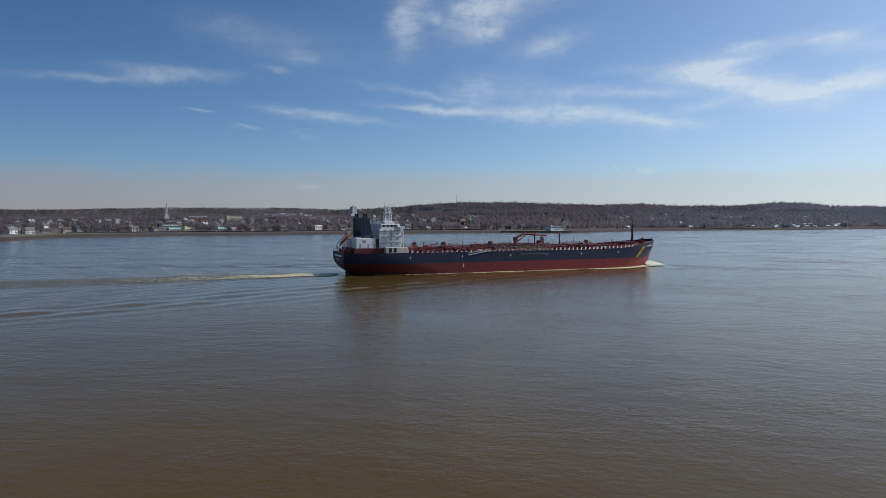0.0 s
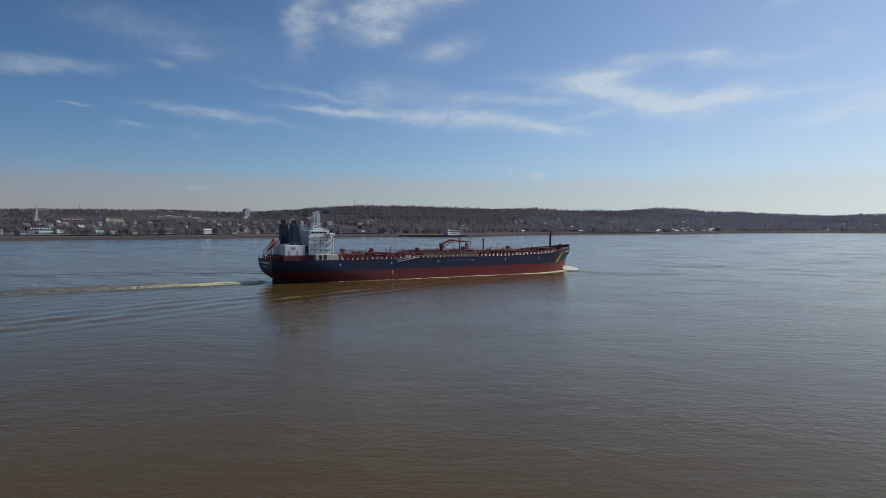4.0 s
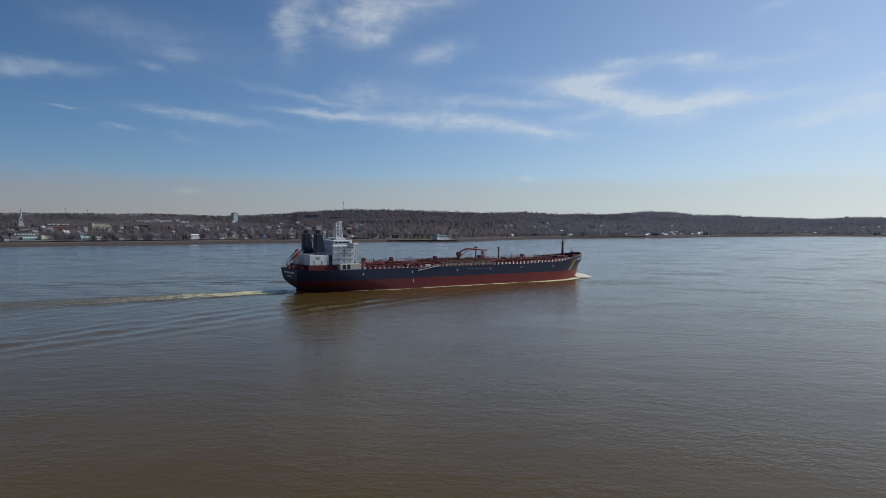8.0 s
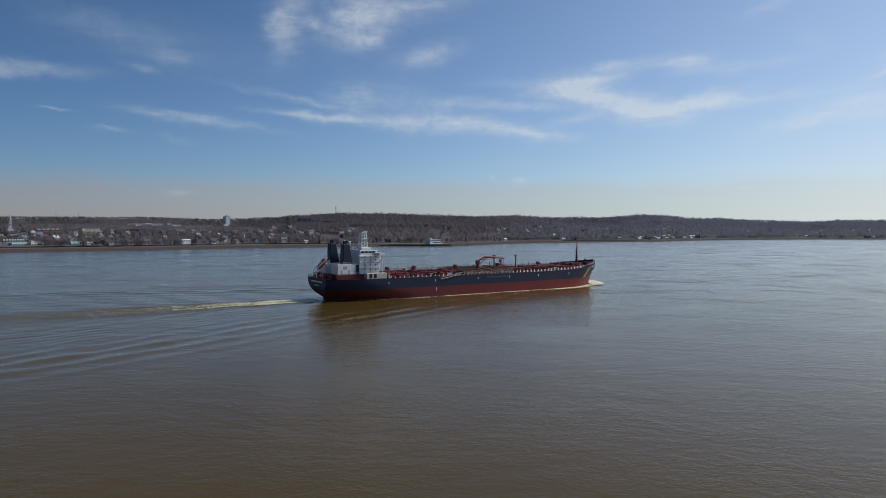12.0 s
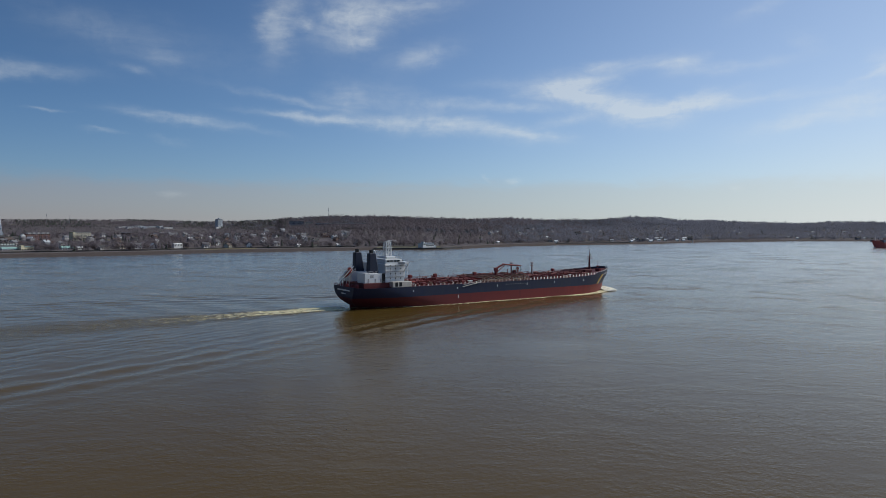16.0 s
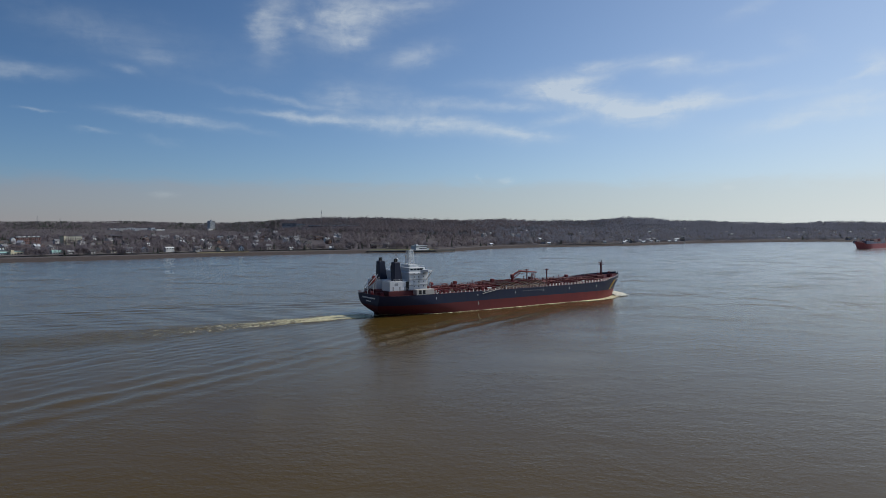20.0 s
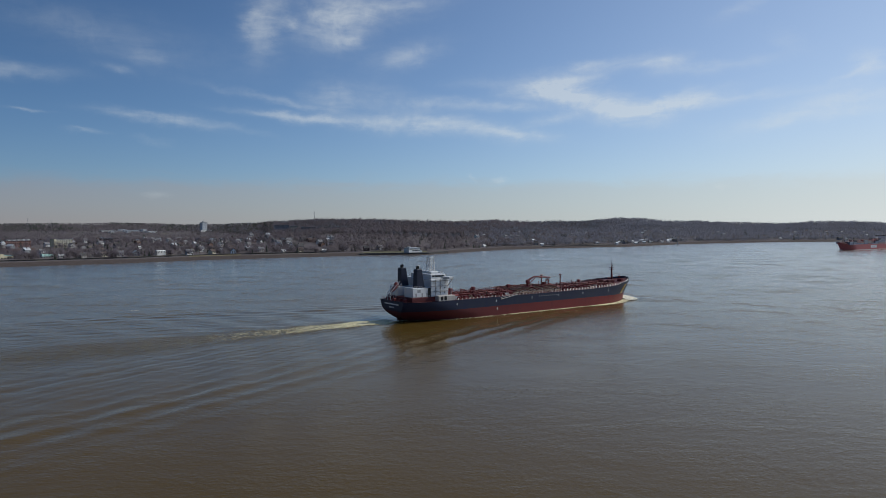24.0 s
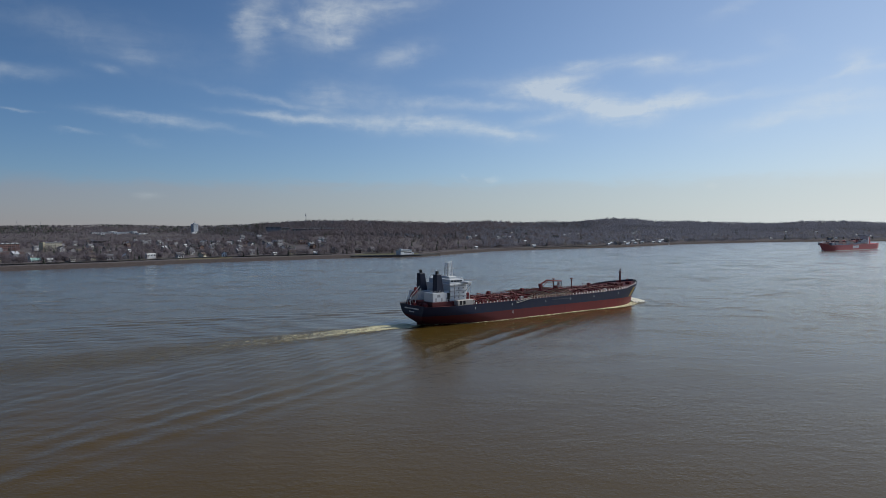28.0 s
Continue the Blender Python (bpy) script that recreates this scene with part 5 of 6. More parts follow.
def build_foam():
    made = []
    # trail astern
    rows = []
    for k in range(100):
        d = 3.8 * k
        half = 8.6 + 0.045 * d + 1.2 * noise.noise(Vector((d * 0.05, 0, 0)))
        drift = 1.5 * noise.noise(Vector((d * 0.012, 5, 0)))
        strength = 1.2 * math.exp(-d / 75.0) * min(1, 0.35 + d / 10) + 0.08 * math.exp(-d / 120.0)
        rows.append([(-1 - d, drift + half * f, 0.12 * math.exp(-d / 30) * (1 - abs(f)), strength * (1 - abs(f) ** 4) * (0.75 + 0.25 * abs(math.sin(3 * f)))) for f in (-1, -0.7, -0.4, -0.1, 0.2, 0.5, 0.8, 1)])
    made.append(foam_ribbon("propeller_wash", rows, M_FOAM, "yellowish churned foam trail astern of the tanker"))
    rows = []
    for k in range(90):
        d = 5.0 * k
        half = 11.0 + 0.10 * d + 2.0 * noise.noise(Vector((d * 0.03, 9, 0)))
        strength = 0.75 * min(1, d / 25) * math.exp(-d / 260.0)
        rows.append([(-1 - d, half * f, 0.0, strength * (1 - f * f) ** 0.8) for f in (-1, -0.75, -0.45, -0.15, 0.15, 0.45, 0.75, 1)])
    made.append(foam_ribbon("silt_trail", rows, M_SLICK, "brown silty churned water spreading astern of the tanker", 0.07))
    # foam line along each side
    for s in (-1, 1):
        rows = []
        for k in range(110):
            x = 176 - 1.65 * k
            b = half_breadth(max(x, 2.3), 0.2) if x > 2 else half_breadth(2.3, 0.2)
            wide = 1.9 + 1.4 * abs(noise.noise(Vector((x * 0.09, s, 0)))) + (3.0 * min(1, max(0, (x - 125) / 40)))
            den = 0.76 + 0.16 * noise.noise(Vector((x * 0.06, 3 * s, 1))) + (0.25 if x > 135 else 0) - (0.14 if x < 60 else 0)
            rows.append([(x, s * (b - 0.6), 0.10, den * 0.9), (x, s * (b + 0.35 * wide), 0.12, den), (x, s * (b + wide), 0.03, den * 0.85), (x - 1, s * (b + 1.7 * wide), 0, 0.0)])
        made.append(foam_ribbon("side_foam", rows, M_FOAM, "thin broken foam line along the hull"))
        # outer broken line of the bow wave, drawn aft
        rows = []
        for k in range(60):
            x = 168 - 2.6 * k
            y = half_breadth(max(60, x), 0.2) + 3.0 + 0.16 * (168 - x) + 0.8 * noise.noise(Vector((x * 0.06, s, 2)))
            den = 0.42 * math.exp(-k / 26) * (0.7 + 0.6 * noise.noise(Vector((x * 0.12, s, 4))))
            rows.append([(x, s * (y - 1.3), 0, 0), (x, s * y, 0.05, den), (x, s * (y + 1.2), 0, 0)])
        made.append(foam_ribbon("bow_wave_line", rows, M_FOAM, "faint broken crest of the bow wave"))
    # bow wave heaped round the stem
    rows = []
    for k in range(33):
        a = radians(-118 + 236 * k / 32)
        row = []
        for f in (0.25, 0.5, 0.72, 0.9, 1.0, 1.12):
            rx, ry = 11.0 * f * (1 + 0.16 * noise.noise(Vector((k * 0.4, f * 3, 0)))), 13.0 * f
            x, y = 176.0 + rx * math.cos(a), ry * math.sin(a)
            h = 3.1 * max(0.0, 1.0 - f / 1.08) ** 0.8 * (0.75 + 0.25 * math.cos(a * 1.0)) * (1 + 0.6 * noise.noise(Vector((x * 0.5, y * 0.5, 1))))
            row.append((x, y, max(0, h), 1.0 if f < 0.8 else 0.85 if f < 0.95 else 0.6 if f < 1.1 else 0.1))
        rows.append(row)
    made.append(foam_ribbon("bow_wave", rows, M_BOWFOAM, "white foaming bow wave heaped at the stem"))
    return made


WAKE = [wake_sheet(), *build_foam()]


def build_drift_foam():
    """Thin strings of foam that lie on the seams of the current, out in the river."""
    rng = random.Random(31)
    verts, faces, dens = [], [], []
    for k in range(46):
        x0, y0 = rng.uniform(-420, 260), rng.uniform(400, 860)
        long, turn = rng.uniform(5, 24), radians(rng.uniform(-14, 22))
        n = 9
        base = len(verts)
        for i in range(n):
            u = i / (n - 1)
            x = x0 + long * (u - 0.5) * math.cos(turn)
            y = y0 + long * (u - 0.5) * math.sin(turn) + 2.0 * noise.noise(Vector((x * 0.12, k, 0)))
            wide = 0.5 + 0.7 * math.sin(math.pi * u)
            for q, d in ((-1, 0.0), (0, 0.75 * math.sin(math.pi * u) ** 0.5), (1, 0.0)):
                verts.append((x, y + wide * q, -0.36))
                dens.append(d)
        faces += [(base + 3 * i + j, base + 3 * i + 3 + j, base + 3 * i + 4 + j, base + 3 * i + 1 + j) for i in range(n - 1) for j in (0, 1)]
    ob = mesh_thing("drift_foam", verts, faces, M_BOWFOAM, "thin white strings of foam drifting on the current", "foam", "stuff", True)
    uv = ob.data.uv_layers.new(name="density")
    for loop in ob.data.loops:
        uv.data[loop.index].uv = (dens[loop.vertex_index], 0.5)


build_drift_foam()


# ---- container ship far up the river: x forward from the stern ----
def build_cargo():
    ship = empty("container_ship", Matrix.Identity(4), "distant red container ship heading down the river", "ship")
    bm = bmesh.new()
    L, B, D = 194.0, 13.5, 10.0
    grid = []
    for u in np.linspace(0, 1, 29):
        col = []
        for j in range(5):
            z = -1 + j / 4 * (D + 1 + (4.2 * max(0, (u - 0.86) / 0.14) ** 1.2) + (1.5 if u < 0.08 else 0))
            xe = L - 9 + 9 * (j / 4)
            xs = 5 - 5 * min(1, j / 3)
            x = xs + (xe - xs) * u
            b = B * (1 - max(0, (u - 0.80) / 0.20) ** (1.6 + 0.9 * j / 4)) * (1 - 0.35 * max(0, (0.08 - u) / 0.08))
            col.append([bm.verts.new((x, -max(b, 0.2), z)), bm.verts.new((x, max(b, 0.2), z))])
        grid.append(col)
    for a, b in zip(grid, grid[1:]):
        for j in range(4):
            bm.faces.new((a[j][0], b[j][0], b[j + 1][0], a[j + 1][0]))
            bm.faces.new((a[j][1], a[j + 1][1], b[j + 1][1], b[j][1]))
        bm.faces.new((a[4][0], b[4][0], b[4][1], a[4][1]))
    for g in (grid[0], grid[-1]):
        for j in range(4):
            bm.faces.new((g[j][0], g[j][1], g[j + 1][1], g[j + 1][0]))
    part("hull", bm, M_CARGORED, ship, "red hull with distance haze in its colour")
    # stacked boxes in bays
    rng = random.Random(11)
    boxes = [box(-6.05, 6.05, -1.2, 1.2, 0, 2.55) for k in range(3)]
    kinds = []
    for m, b in zip((M_BOX_A, M_BOX_B, M_BOX_C), boxes):
        kinds.append(part("container", b, m, ship))
    placed = [False] * 3
    inner = bmesh.new()
    for bay in range(10):
        full = rng.choice((2, 3, 3, 4)) if bay < 9 else 2
        for row in range(10):
            for tier in range(full - (rng.random() < 0.3)):
                x, y, up = 50 + 12.8 * bay + 6, -11.6 + 2.56 * row, D + 0.2 + 2.6 * tier
                if 2 <= row <= 7:          # the rows inside the stow stand close together
                    box(x - 6.05, x + 6.05, y - 1.2, y + 1.2, up, up + 2.55, bm=inner)
                    continue
                k = rng.choice((0, 1, 1, 2))
                if placed[k]:
                    same("container", kinds[k], ship, pose(x, y, up))
                else:
                    kinds[k].matrix_basis = pose(x, y, up)
                    placed[k] = True
    tagged(part("inner_stow", inner, M_BOX_B, ship), kind="stuff")
    house = part("deckhouse", bevelled(box(34, 39, -7.5, 7.5, D, 25), 0.3), M_FARWHITE, ship, "pale deckhouse near the stern")
    part("bridge", bevelled(box(33.5, 39.5, -12.0, 12.0, 25, 27.2), 0.2), M_FARWHITE, house)
    part("bridge_windows", box(39.3, 39.7, -11.5, 11.5, 25.7, 26.7), M_GLASS, house)
    for z in (13.5, 16.5, 19.5):
        for x in (35.2, 36.7, 38.2):
            part("window", box(x - 0.35, x + 0.35, -7.6, -7.4, z, z + 0.8), M_GLASS, house)
    part("funnel", bevelled(box(20, 26, -3, 3, D, 24, taper=(0.5, 1, 0.4, 0.4)), 0.3), M_CARGORED, ship)
    part("mast", tube((35, 0, 27), (35, 0, 35), 0.35), M_FARWHITE, ship)
    part("foremast", tube((184, 0, 13.5), (184, 0, 22), 0.35), M_FARWHITE, ship)
    for x in (84, 128):
        c = part("deck_crane", tube((x, 10, D), (x, 10, 19), 1.1, n=8), M_CARGORED, ship)
        part("crane_jib", tube((x, 10, 19), (x + 20, 10, 17), 0.5), M_CARGORED, c)
    for s in (-1, 1):
        for k in range(3):
            part("hull_lettering", box(84 + 7.4 * k, 90 + 7.4 * k, s * 13.5 - 0.1, s * 13.5 + 0.1, 3.2, 8.4), M_FARWHITE, ship, "white block lettering drawn as plain bars")
    part("bulbous_foam", box(176, 190, -2, 2, -0.5, 0.7, taper=(3, 3, 1, 1)), M_FARWHITE, ship, "white foam at the stem")
    for s in (-1, 1):
        part("waterline_foam", box(10, 165, s * 13.6 - 0.5, s * 13.6 + 0.5, -0.3, 0.35), M_FARWHITE, ship, "white foam along the waterline")
    return ship


CARGO = build_cargo()


def cargo_pose(t):
    back = 6.75 * (28 - t)
    return pose(896.5 + back * 0.864, 1361.1 + back * 0.504, 0, 0, 0, 210.3)


# ---- the far shore: houses and larger buildings; local x runs along the shore, y away from the river ----
def facing(az, d, turn=0.0, up=0.0):
    p = place(az, d, up)
    return pose(p.x, p.y, p.z, 0, 0, -az + turn)


def claim(az, d, r, front=True):
    x, y = d * math.sin(radians(az)), d * math.cos(radians(az))
    CLEAR.append((x, y, r))
    for k in (1.0, 1.9, 2.8) if front else ():
        CLEAR.append(((d - k * r) * math.sin(radians(az)), (d - k * r) * math.cos(radians(az)), r * 0.9))


def gable(w, d, h, rise, along=True):
    """Walls with their gable ends."""
    bm = bmesh.new()
    a, b = w / 2, d / 2
    lo = [bm.verts.new(p) for p in ((-a, -b, -2.5), (a, -b, -2.5), (a, b, -2.5), (-a, b, -2.5))]
    hi = [bm.verts.new(p) for p in ((-a, -b, h), (a, -b, h), (a, b, h), (-a, b, h))]
    r = [bm.verts.new(p) for p in (((-a, 0, h + rise), (a, 0, h + rise)) if along else ((0, -b, h + rise), (0, b, h + rise)))]
    bm.faces.new(lo[::-1])
    if along:
        bm.faces.new((lo[0], lo[1], hi[1], hi[0]))
        bm.faces.new((lo[2], lo[3], hi[3], hi[2]))
        bm.faces.new((lo[1], lo[2], hi[2], r[1], hi[1]))
        bm.faces.new((lo[3], lo[0], hi[0], r[0], hi[3]))
        bm.faces.new((hi[0], hi[1], r[1], r[0]))
        bm.faces.new((hi[2], hi[3], r[0], r[1]))
    else:
        bm.faces.new((lo[1], lo[2], hi[2], hi[1]))
        bm.faces.new((lo[3], lo[0], hi[0], hi[3]))
        bm.faces.new((lo[0], lo[1], hi[1], r[0], hi[0]))
        bm.faces.new((lo[2], lo[3], hi[3], r[1], hi[2]))
        bm.faces.new((hi[1], hi[2], r[1], r[0]))
        bm.faces.new((hi[3], hi[0], r[0], r[1]))
    return bm


def roof_slabs(w, d, h, rise, along=True, over=0.6, t=0.28):
    """Two sloping slabs with eaves."""
    bm = bmesh.new()
    a, b = (w / 2 + over, d / 2) if along else (d / 2 + over, w / 2)
    k = rise / b
    for s in (-1, 1):
        e = b + over
        pts = [(-a, 0, h + rise + 0.05), (a, 0, h + rise + 0.05), (a, s * e, h - over * k + 0.05), (-a, s * e, h - over * k + 0.05)]
        pts += [(x, y, z + t) for x, y, z in pts]
        if not along:
            pts = [(-y, x, z) for x, y, z in pts]
        v = [bm.verts.new(p) for p in pts]
        for f in ((0, 1, 2, 3), (7, 6, 5, 4), (0, 4, 5, 1), (1, 5, 6, 2), (2, 6, 7, 3), (3, 7, 4, 0)):
            bm.faces.new([v[i] for i in f])
    return bm


HOUSE_LABELS = {
    "white": "white clapboard house with a grey pitched roof", "cream": "cream rendered house with a brown pitched roof",
    "grey": "grey sided house with a dark roof", "brick": "red-brown brick house with a dark roof", "blue": "blue-grey wooden house with a pale roof",
    "bright": "low white house with a bright metal roof",
}


def build_house(kind, w, d, h, rise, along, wall, roof):
    ob = empty("house", Matrix.Identity(4), HOUSE_LABELS[kind] + " among bare trees", "house", "houses of the riverside town")
    body = part("wall", gable(w, d, h, rise, along), wall, ob)
    part("roof", roof_slabs(w, d, h, rise, along), roof, ob)
    n = 3 if w > 10 else 2
    for k in range(n):
        x = (k - (n - 1) / 2) * w / n
        part("window", box(x - 0.7, x + 0.7, -d / 2 - 0.06, -d / 2 + 0.06, 1.2, 2.7), M_GLASS, body)
        if h > 4.5:
            part("window", box(x - 0.6, x + 0.6, -d / 2 - 0.06, -d / 2 + 0.06, 3.9, 5.2), M_GLASS, body)
    part("door", box(w * 0.32, w * 0.32 + 1.1, -d / 2 - 0.08, -d / 2 + 0.06, 0, 2.1), M_ROOF_DARK, body)
    part("chimney", box(w * 0.2, w * 0.2 + 0.9, -0.45, 0.45, h, h + rise + 1.0), M_BRICK, ob)
    return ob


def build_houses():
    rng = random.Random(21)
    protos = [build_house("white", 9.5, 8, 5.4, 3.0, True, M_HWHITE, M_ROOF_GREY), build_house("white", 7.5, 10, 5.0, 3.6, False, M_HWHITE, M_ROOF_GREY),
              build_house("cream", 10.5, 8.5, 4.2, 2.8, True, M_HCREAM, M_ROOF_BROWN), build_house("grey", 11, 9, 4.6, 3.2, True, M_HGREY, M_ROOF_DARK),
              build_house("brick", 10, 9, 5.2, 2.6, True, M_BRICK, M_ROOF_DARK), build_house("blue", 8.5, 9, 4.6, 3.4, False, M_HBLUE, M_ROOF_PALE),
              build_house("grey", 13, 9, 3.2, 2.6, True, M_HGREY, M_ROOF_BROWN), build_house("brick", 8.5, 9, 5.0, 3.0, False, M_BRICK, M_ROOF_BROWN)]
    protos.append(build_house("bright", 7.0, 6.5, 2.6, 2.0, True, M_HWHITE, M_ROOF_WHITE))
    weights = (6, 4, 4, 3, 3, 2, 3, 2, 3)
    spots = []
    az = -47.5
    while az < -3.5:                       # waterfront rows
        if not any(abs(az - a) < g for a, g in ((-33.6, 1.7), (-30.26, 0.8), (-22.58, 0.7), (-2.5, 1.5))):
            spots.append((az, waterline(az) + rng.uniform(76, 104), rng.uniform(5, 55)))
        az += rng.uniform(0.75, 1.5) if az < -24 else rng.uniform(1.0, 2.6)
    for k in range(330):                   # streets behind
        az = rng.uniform(-47.5, -9)
        spots.append((az, waterline(az) + rng.uniform(130, 720 if az < -14 else 330), rng.choice((35, 35, -55)) + rng.uniform(-20, 20)))
    for k in range(64):                    # village below the wooded hills
        az = 14.6 + 4.6 * rng.random() if k < 26 else rng.uniform(3, 33)
        spots.append((az, waterline(az) + (rng.uniform(60, 130) if k < 26 else rng.uniform(62, 360)), rng.uniform(-10, 60)))
    used = set()
    done = []
    for az, d, turn in spots:
        x, y = d * math.sin(radians(az)), d * math.cos(radians(az))
        if any((x - a) ** 2 + (y - b) ** 2 < (17 if az < 2 else 11) ** 2 for a, b in done) or clear_of(x, y):
            continue
        done.append((x, y))
        k = rng.choices(range(len(protos)), weights)[0]
        if az > 2:
            k = rng.choice((8, 8, 8, 8, 0, 3))
        m = facing(az, d, turn)
        if k in used:
            copy_thing(protos[k], m)
        else:
            protos[k].matrix_basis = m
            used.add(k)
        front = d < waterline(az) + 125
        x, y, r = d * math.sin(radians(az)), d * math.cos(radians(az)), 6.5 if front else 5.0
        CLEAR.append((x, y, r))
        for k in ((9, 16, 23, 30) if az > 2 else (9, 16) if front and rng.random() < 0.3 else (8,) if front else ()):
            CLEAR.append(((d - k) * math.sin(radians(az)), (d - k) * math.cos(radians(az)), r * 0.75))


def window_grid(parent, body, x0, x1, cols, z0, floors, step, y, w, h, mat):
    first = None
    for f in range(floors):
        for c in range(cols):
            x = x0 + (x1 - x0) * (c + 0.5) / cols
            m = pose(x, y, z0 + f * step)
            if first is None:
                first = part("window", box(-w / 2, w / 2, -0.08, 0.08, 0, h), mat, body)
                first.matrix_basis = m
            else:
                same("window", first, body, m)


def big_building(name, label, az, d, w, dep, top, wall, roof, cols=0, floors=0, turn=0.0, cat="building", clear=True, wz=1.0, wh=1.6, step=3.0, ww=1.6):
    """A flat-roofed block whose roof stands at the height top above the river."""
    h = top - land_height(az, d)
    ob = empty(name, facing(az, d, turn), label, cat)
    body = part("wall", box(-w / 2, w / 2, -dep / 2, dep / 2, -4, h), wall, ob)
    part("roof", box(-w / 2 - 0.4, w / 2 + 0.4, -dep / 2 - 0.4, dep / 2 + 0.4, h, h + 0.6), roof, ob)
    if cols:
        window_grid(ob, body, -w / 2, w / 2, cols, h - floors * step + wz, floors, step, -dep / 2, ww, wh, M_GLASS)
    if clear:
        claim(az, d, max(w, dep) * 0.5 if w < 60 else 0.3 * w, False)
    return ob, h


def build_town():
    # apartment block with balconies
    ob, h = big_building("apartment_block", "cream four-storey apartment block with dark balconies", -29.34, 1318, 30, 13, 27.6, M_HCREAM, M_ROOF_GREY, 10, 4, turn=28, cat="apartments", ww=1.3, wh=1.4)
    for f in range(4):
        for c in range(5):
            x = -12 + 6 * c
            part("balcony", box(x - 1.7, x + 1.7, -7.9, -6.5, h - 11.4 + 3 * f, h - 10.6 + 3 * f), M_HCREAM, ob)
    part("stair_tower", box(-15.4, -12.4, -7.2, 7, -3, h + 1.0), M_HYELLOW, ob)
    # church
    ch = empty("church", facing(-34.34, 1431), "white church with a tall silver steeple above bare trees", "church")
    b = 27.5 - land_height(-34.34, 1431)
    part("nave", gable(9, 20, b - 1, 5, False), M_HWHITE, ch)
    part("nave_roof", roof_slabs(9, 20, b - 1, 5, False), M_ROOF_PALE, ch)
    part("bell_tower", box(-2.4, 2.4, -16.5, -12, -3, b + 9), M_HWHITE, ch)
    part("belfry", box(-1.9, 1.9, -16.1, -12.4, b + 9, b + 13.5, taper=(0.3, 0.3, 0.3, 0.3)), M_ROOF_PALE, ch)
    part("spire", tube((0, -14.2, b + 13.5), (0, -14.2, 57.3 - land_height(-34.34, 1431)), 1.7, 0.1, n=8), M_ROOF_PALE, ch, "silver spire")
    for s in (-1, 1):
        part("louvre", box(s * 0.9 - 0.5, s * 0.9 + 0.5, -16.6, -16.4, b + 5, b + 8), M_GLASS, ch)
    claim(-34.34, 1431, 8, False)
    # waterfront inn: dark mansard with white dormers, teal-roofed front
    inn = empty("waterfront_inn", facing(-34.05, 1120, 14), "long waterfront building with dark mansard roof and teal front", "building")
    g = 3.2 - land_height(-34.05, 1120)
    part("rear_wall", box(-18, 14, 4, 16, g - 2, g + 8.5), M_HGREY, inn)
    mansard = part("mansard_roof", box(-18.4, 14.4, 3.4, 16.4, g + 8.5, g + 12.4, taper=(1.2, 1.2, 1.6, 1.6)), M_ROOF_DARK, inn)
    for k in range(8):
        part("dormer", box(-14 + 3.4 * k, -12 + 3.4 * k, 3.2, 6, g + 9.0, g + 11.2), M_HWHITE, mansard)
    part("front_wall", box(-6, 17, -8, 4, g - 2, g + 4.6), M_HWHITE, inn)
    part("front_roof", box(-6.6, 17.6, -8.6, 4.2, g + 4.6, g + 6.2, taper=(0.4, 0.4, 2.4, 0.2)), M_TEAL, inn, "pale teal metal roof")
    for k in range(7):
        part("window", box(-4.5 + 3.1 * k, -2.7 + 3.1 * k, -8.1, -7.9, g + 1.2, g + 3.4), M_GLASS, inn)
    claim(-34.05, 1120, 17)
    cr = empty("cream_shop", facing(-32.88, 1116, 24), "cream waterfront shop with a stepped front", "building")
    g = 3.0 - land_height(-32.88, 1116)
    body = part("wall", bevelled(box(-8, 9, -6, 6, g - 2, g + 6.5), 0.1), M_HYELLOW, cr)
    part("gable_front", box(-8.2, -3, -6.6, 0, g - 2, g + 9.0, taper=(0.6, 0.6, 0, 0)), M_HYELLOW, cr)
    part("roof", box(-3, 9.4, -6.4, 6.4, g + 6.5, g + 7.2), M_TEAL, cr)
    for k in range(4):
        part("window", box(-6.8 + 3.8 * k, -5.0 + 3.8 * k, -6.75, -5.9, g + 2, g + 4.2), M_GLASS, body)
    claim(-32.88, 1116, 10)
    th = empty("teal_roofed_house", facing(-30.26, 1114, 20), "low white house under a bright teal roof", "house")
    g = 4.0 - land_height(-30.26, 1114)
    part("wall", box(-7.5, 7.5, -5, 5, g - 2, g + 3.6), M_HWHITE, th)
    part("roof", box(-8.2, 8.2, -5.8, 5.8, g + 3.6, g + 6.6, taper=(1.0, 1.0, 4.4, 4.4)), M_TEAL, th)
    for k in range(4):
        part("window", box(-6 + 3.4 * k, -4.4 + 3.4 * k, -5.1, -4.9, g + 1, g + 2.6), M_GLASS, th)
    claim(-30.26, 1114, 9)
    # orange-brick school
    ob, h = big_building("brick_school", "long orange-brick building with pale roof blocks", -32.1, 1400, 38, 13, 25.0, M_ORBRICK, M_ROOF_GREY, 12, 3, turn=18)
    for k in range(5):
        part("roof_block", box(-16 + 7.5 * k, -12.5 + 7.5 * k, -6, 4, h + 0.6, h + 2.0), M_HWHITE, ob)
    part("white_gable", gable(7, 8, 6, 3, False), M_HWHITE, ob).matrix_basis = pose(-24, -4, h - 9)
    big_building("flat_school", "low grey flat-roofed building behind a field", -26.7, 1500, 44, 14, 20.5, M_HGREY, M_ROOF_GREY, 14, 1)
    big_building("flat_school", "low brown flat-roofed building behind a field", -26.2, 1560, 36, 14, 24.5, M_ROOF_BROWN, M_ROOF_GREY, 12, 1)
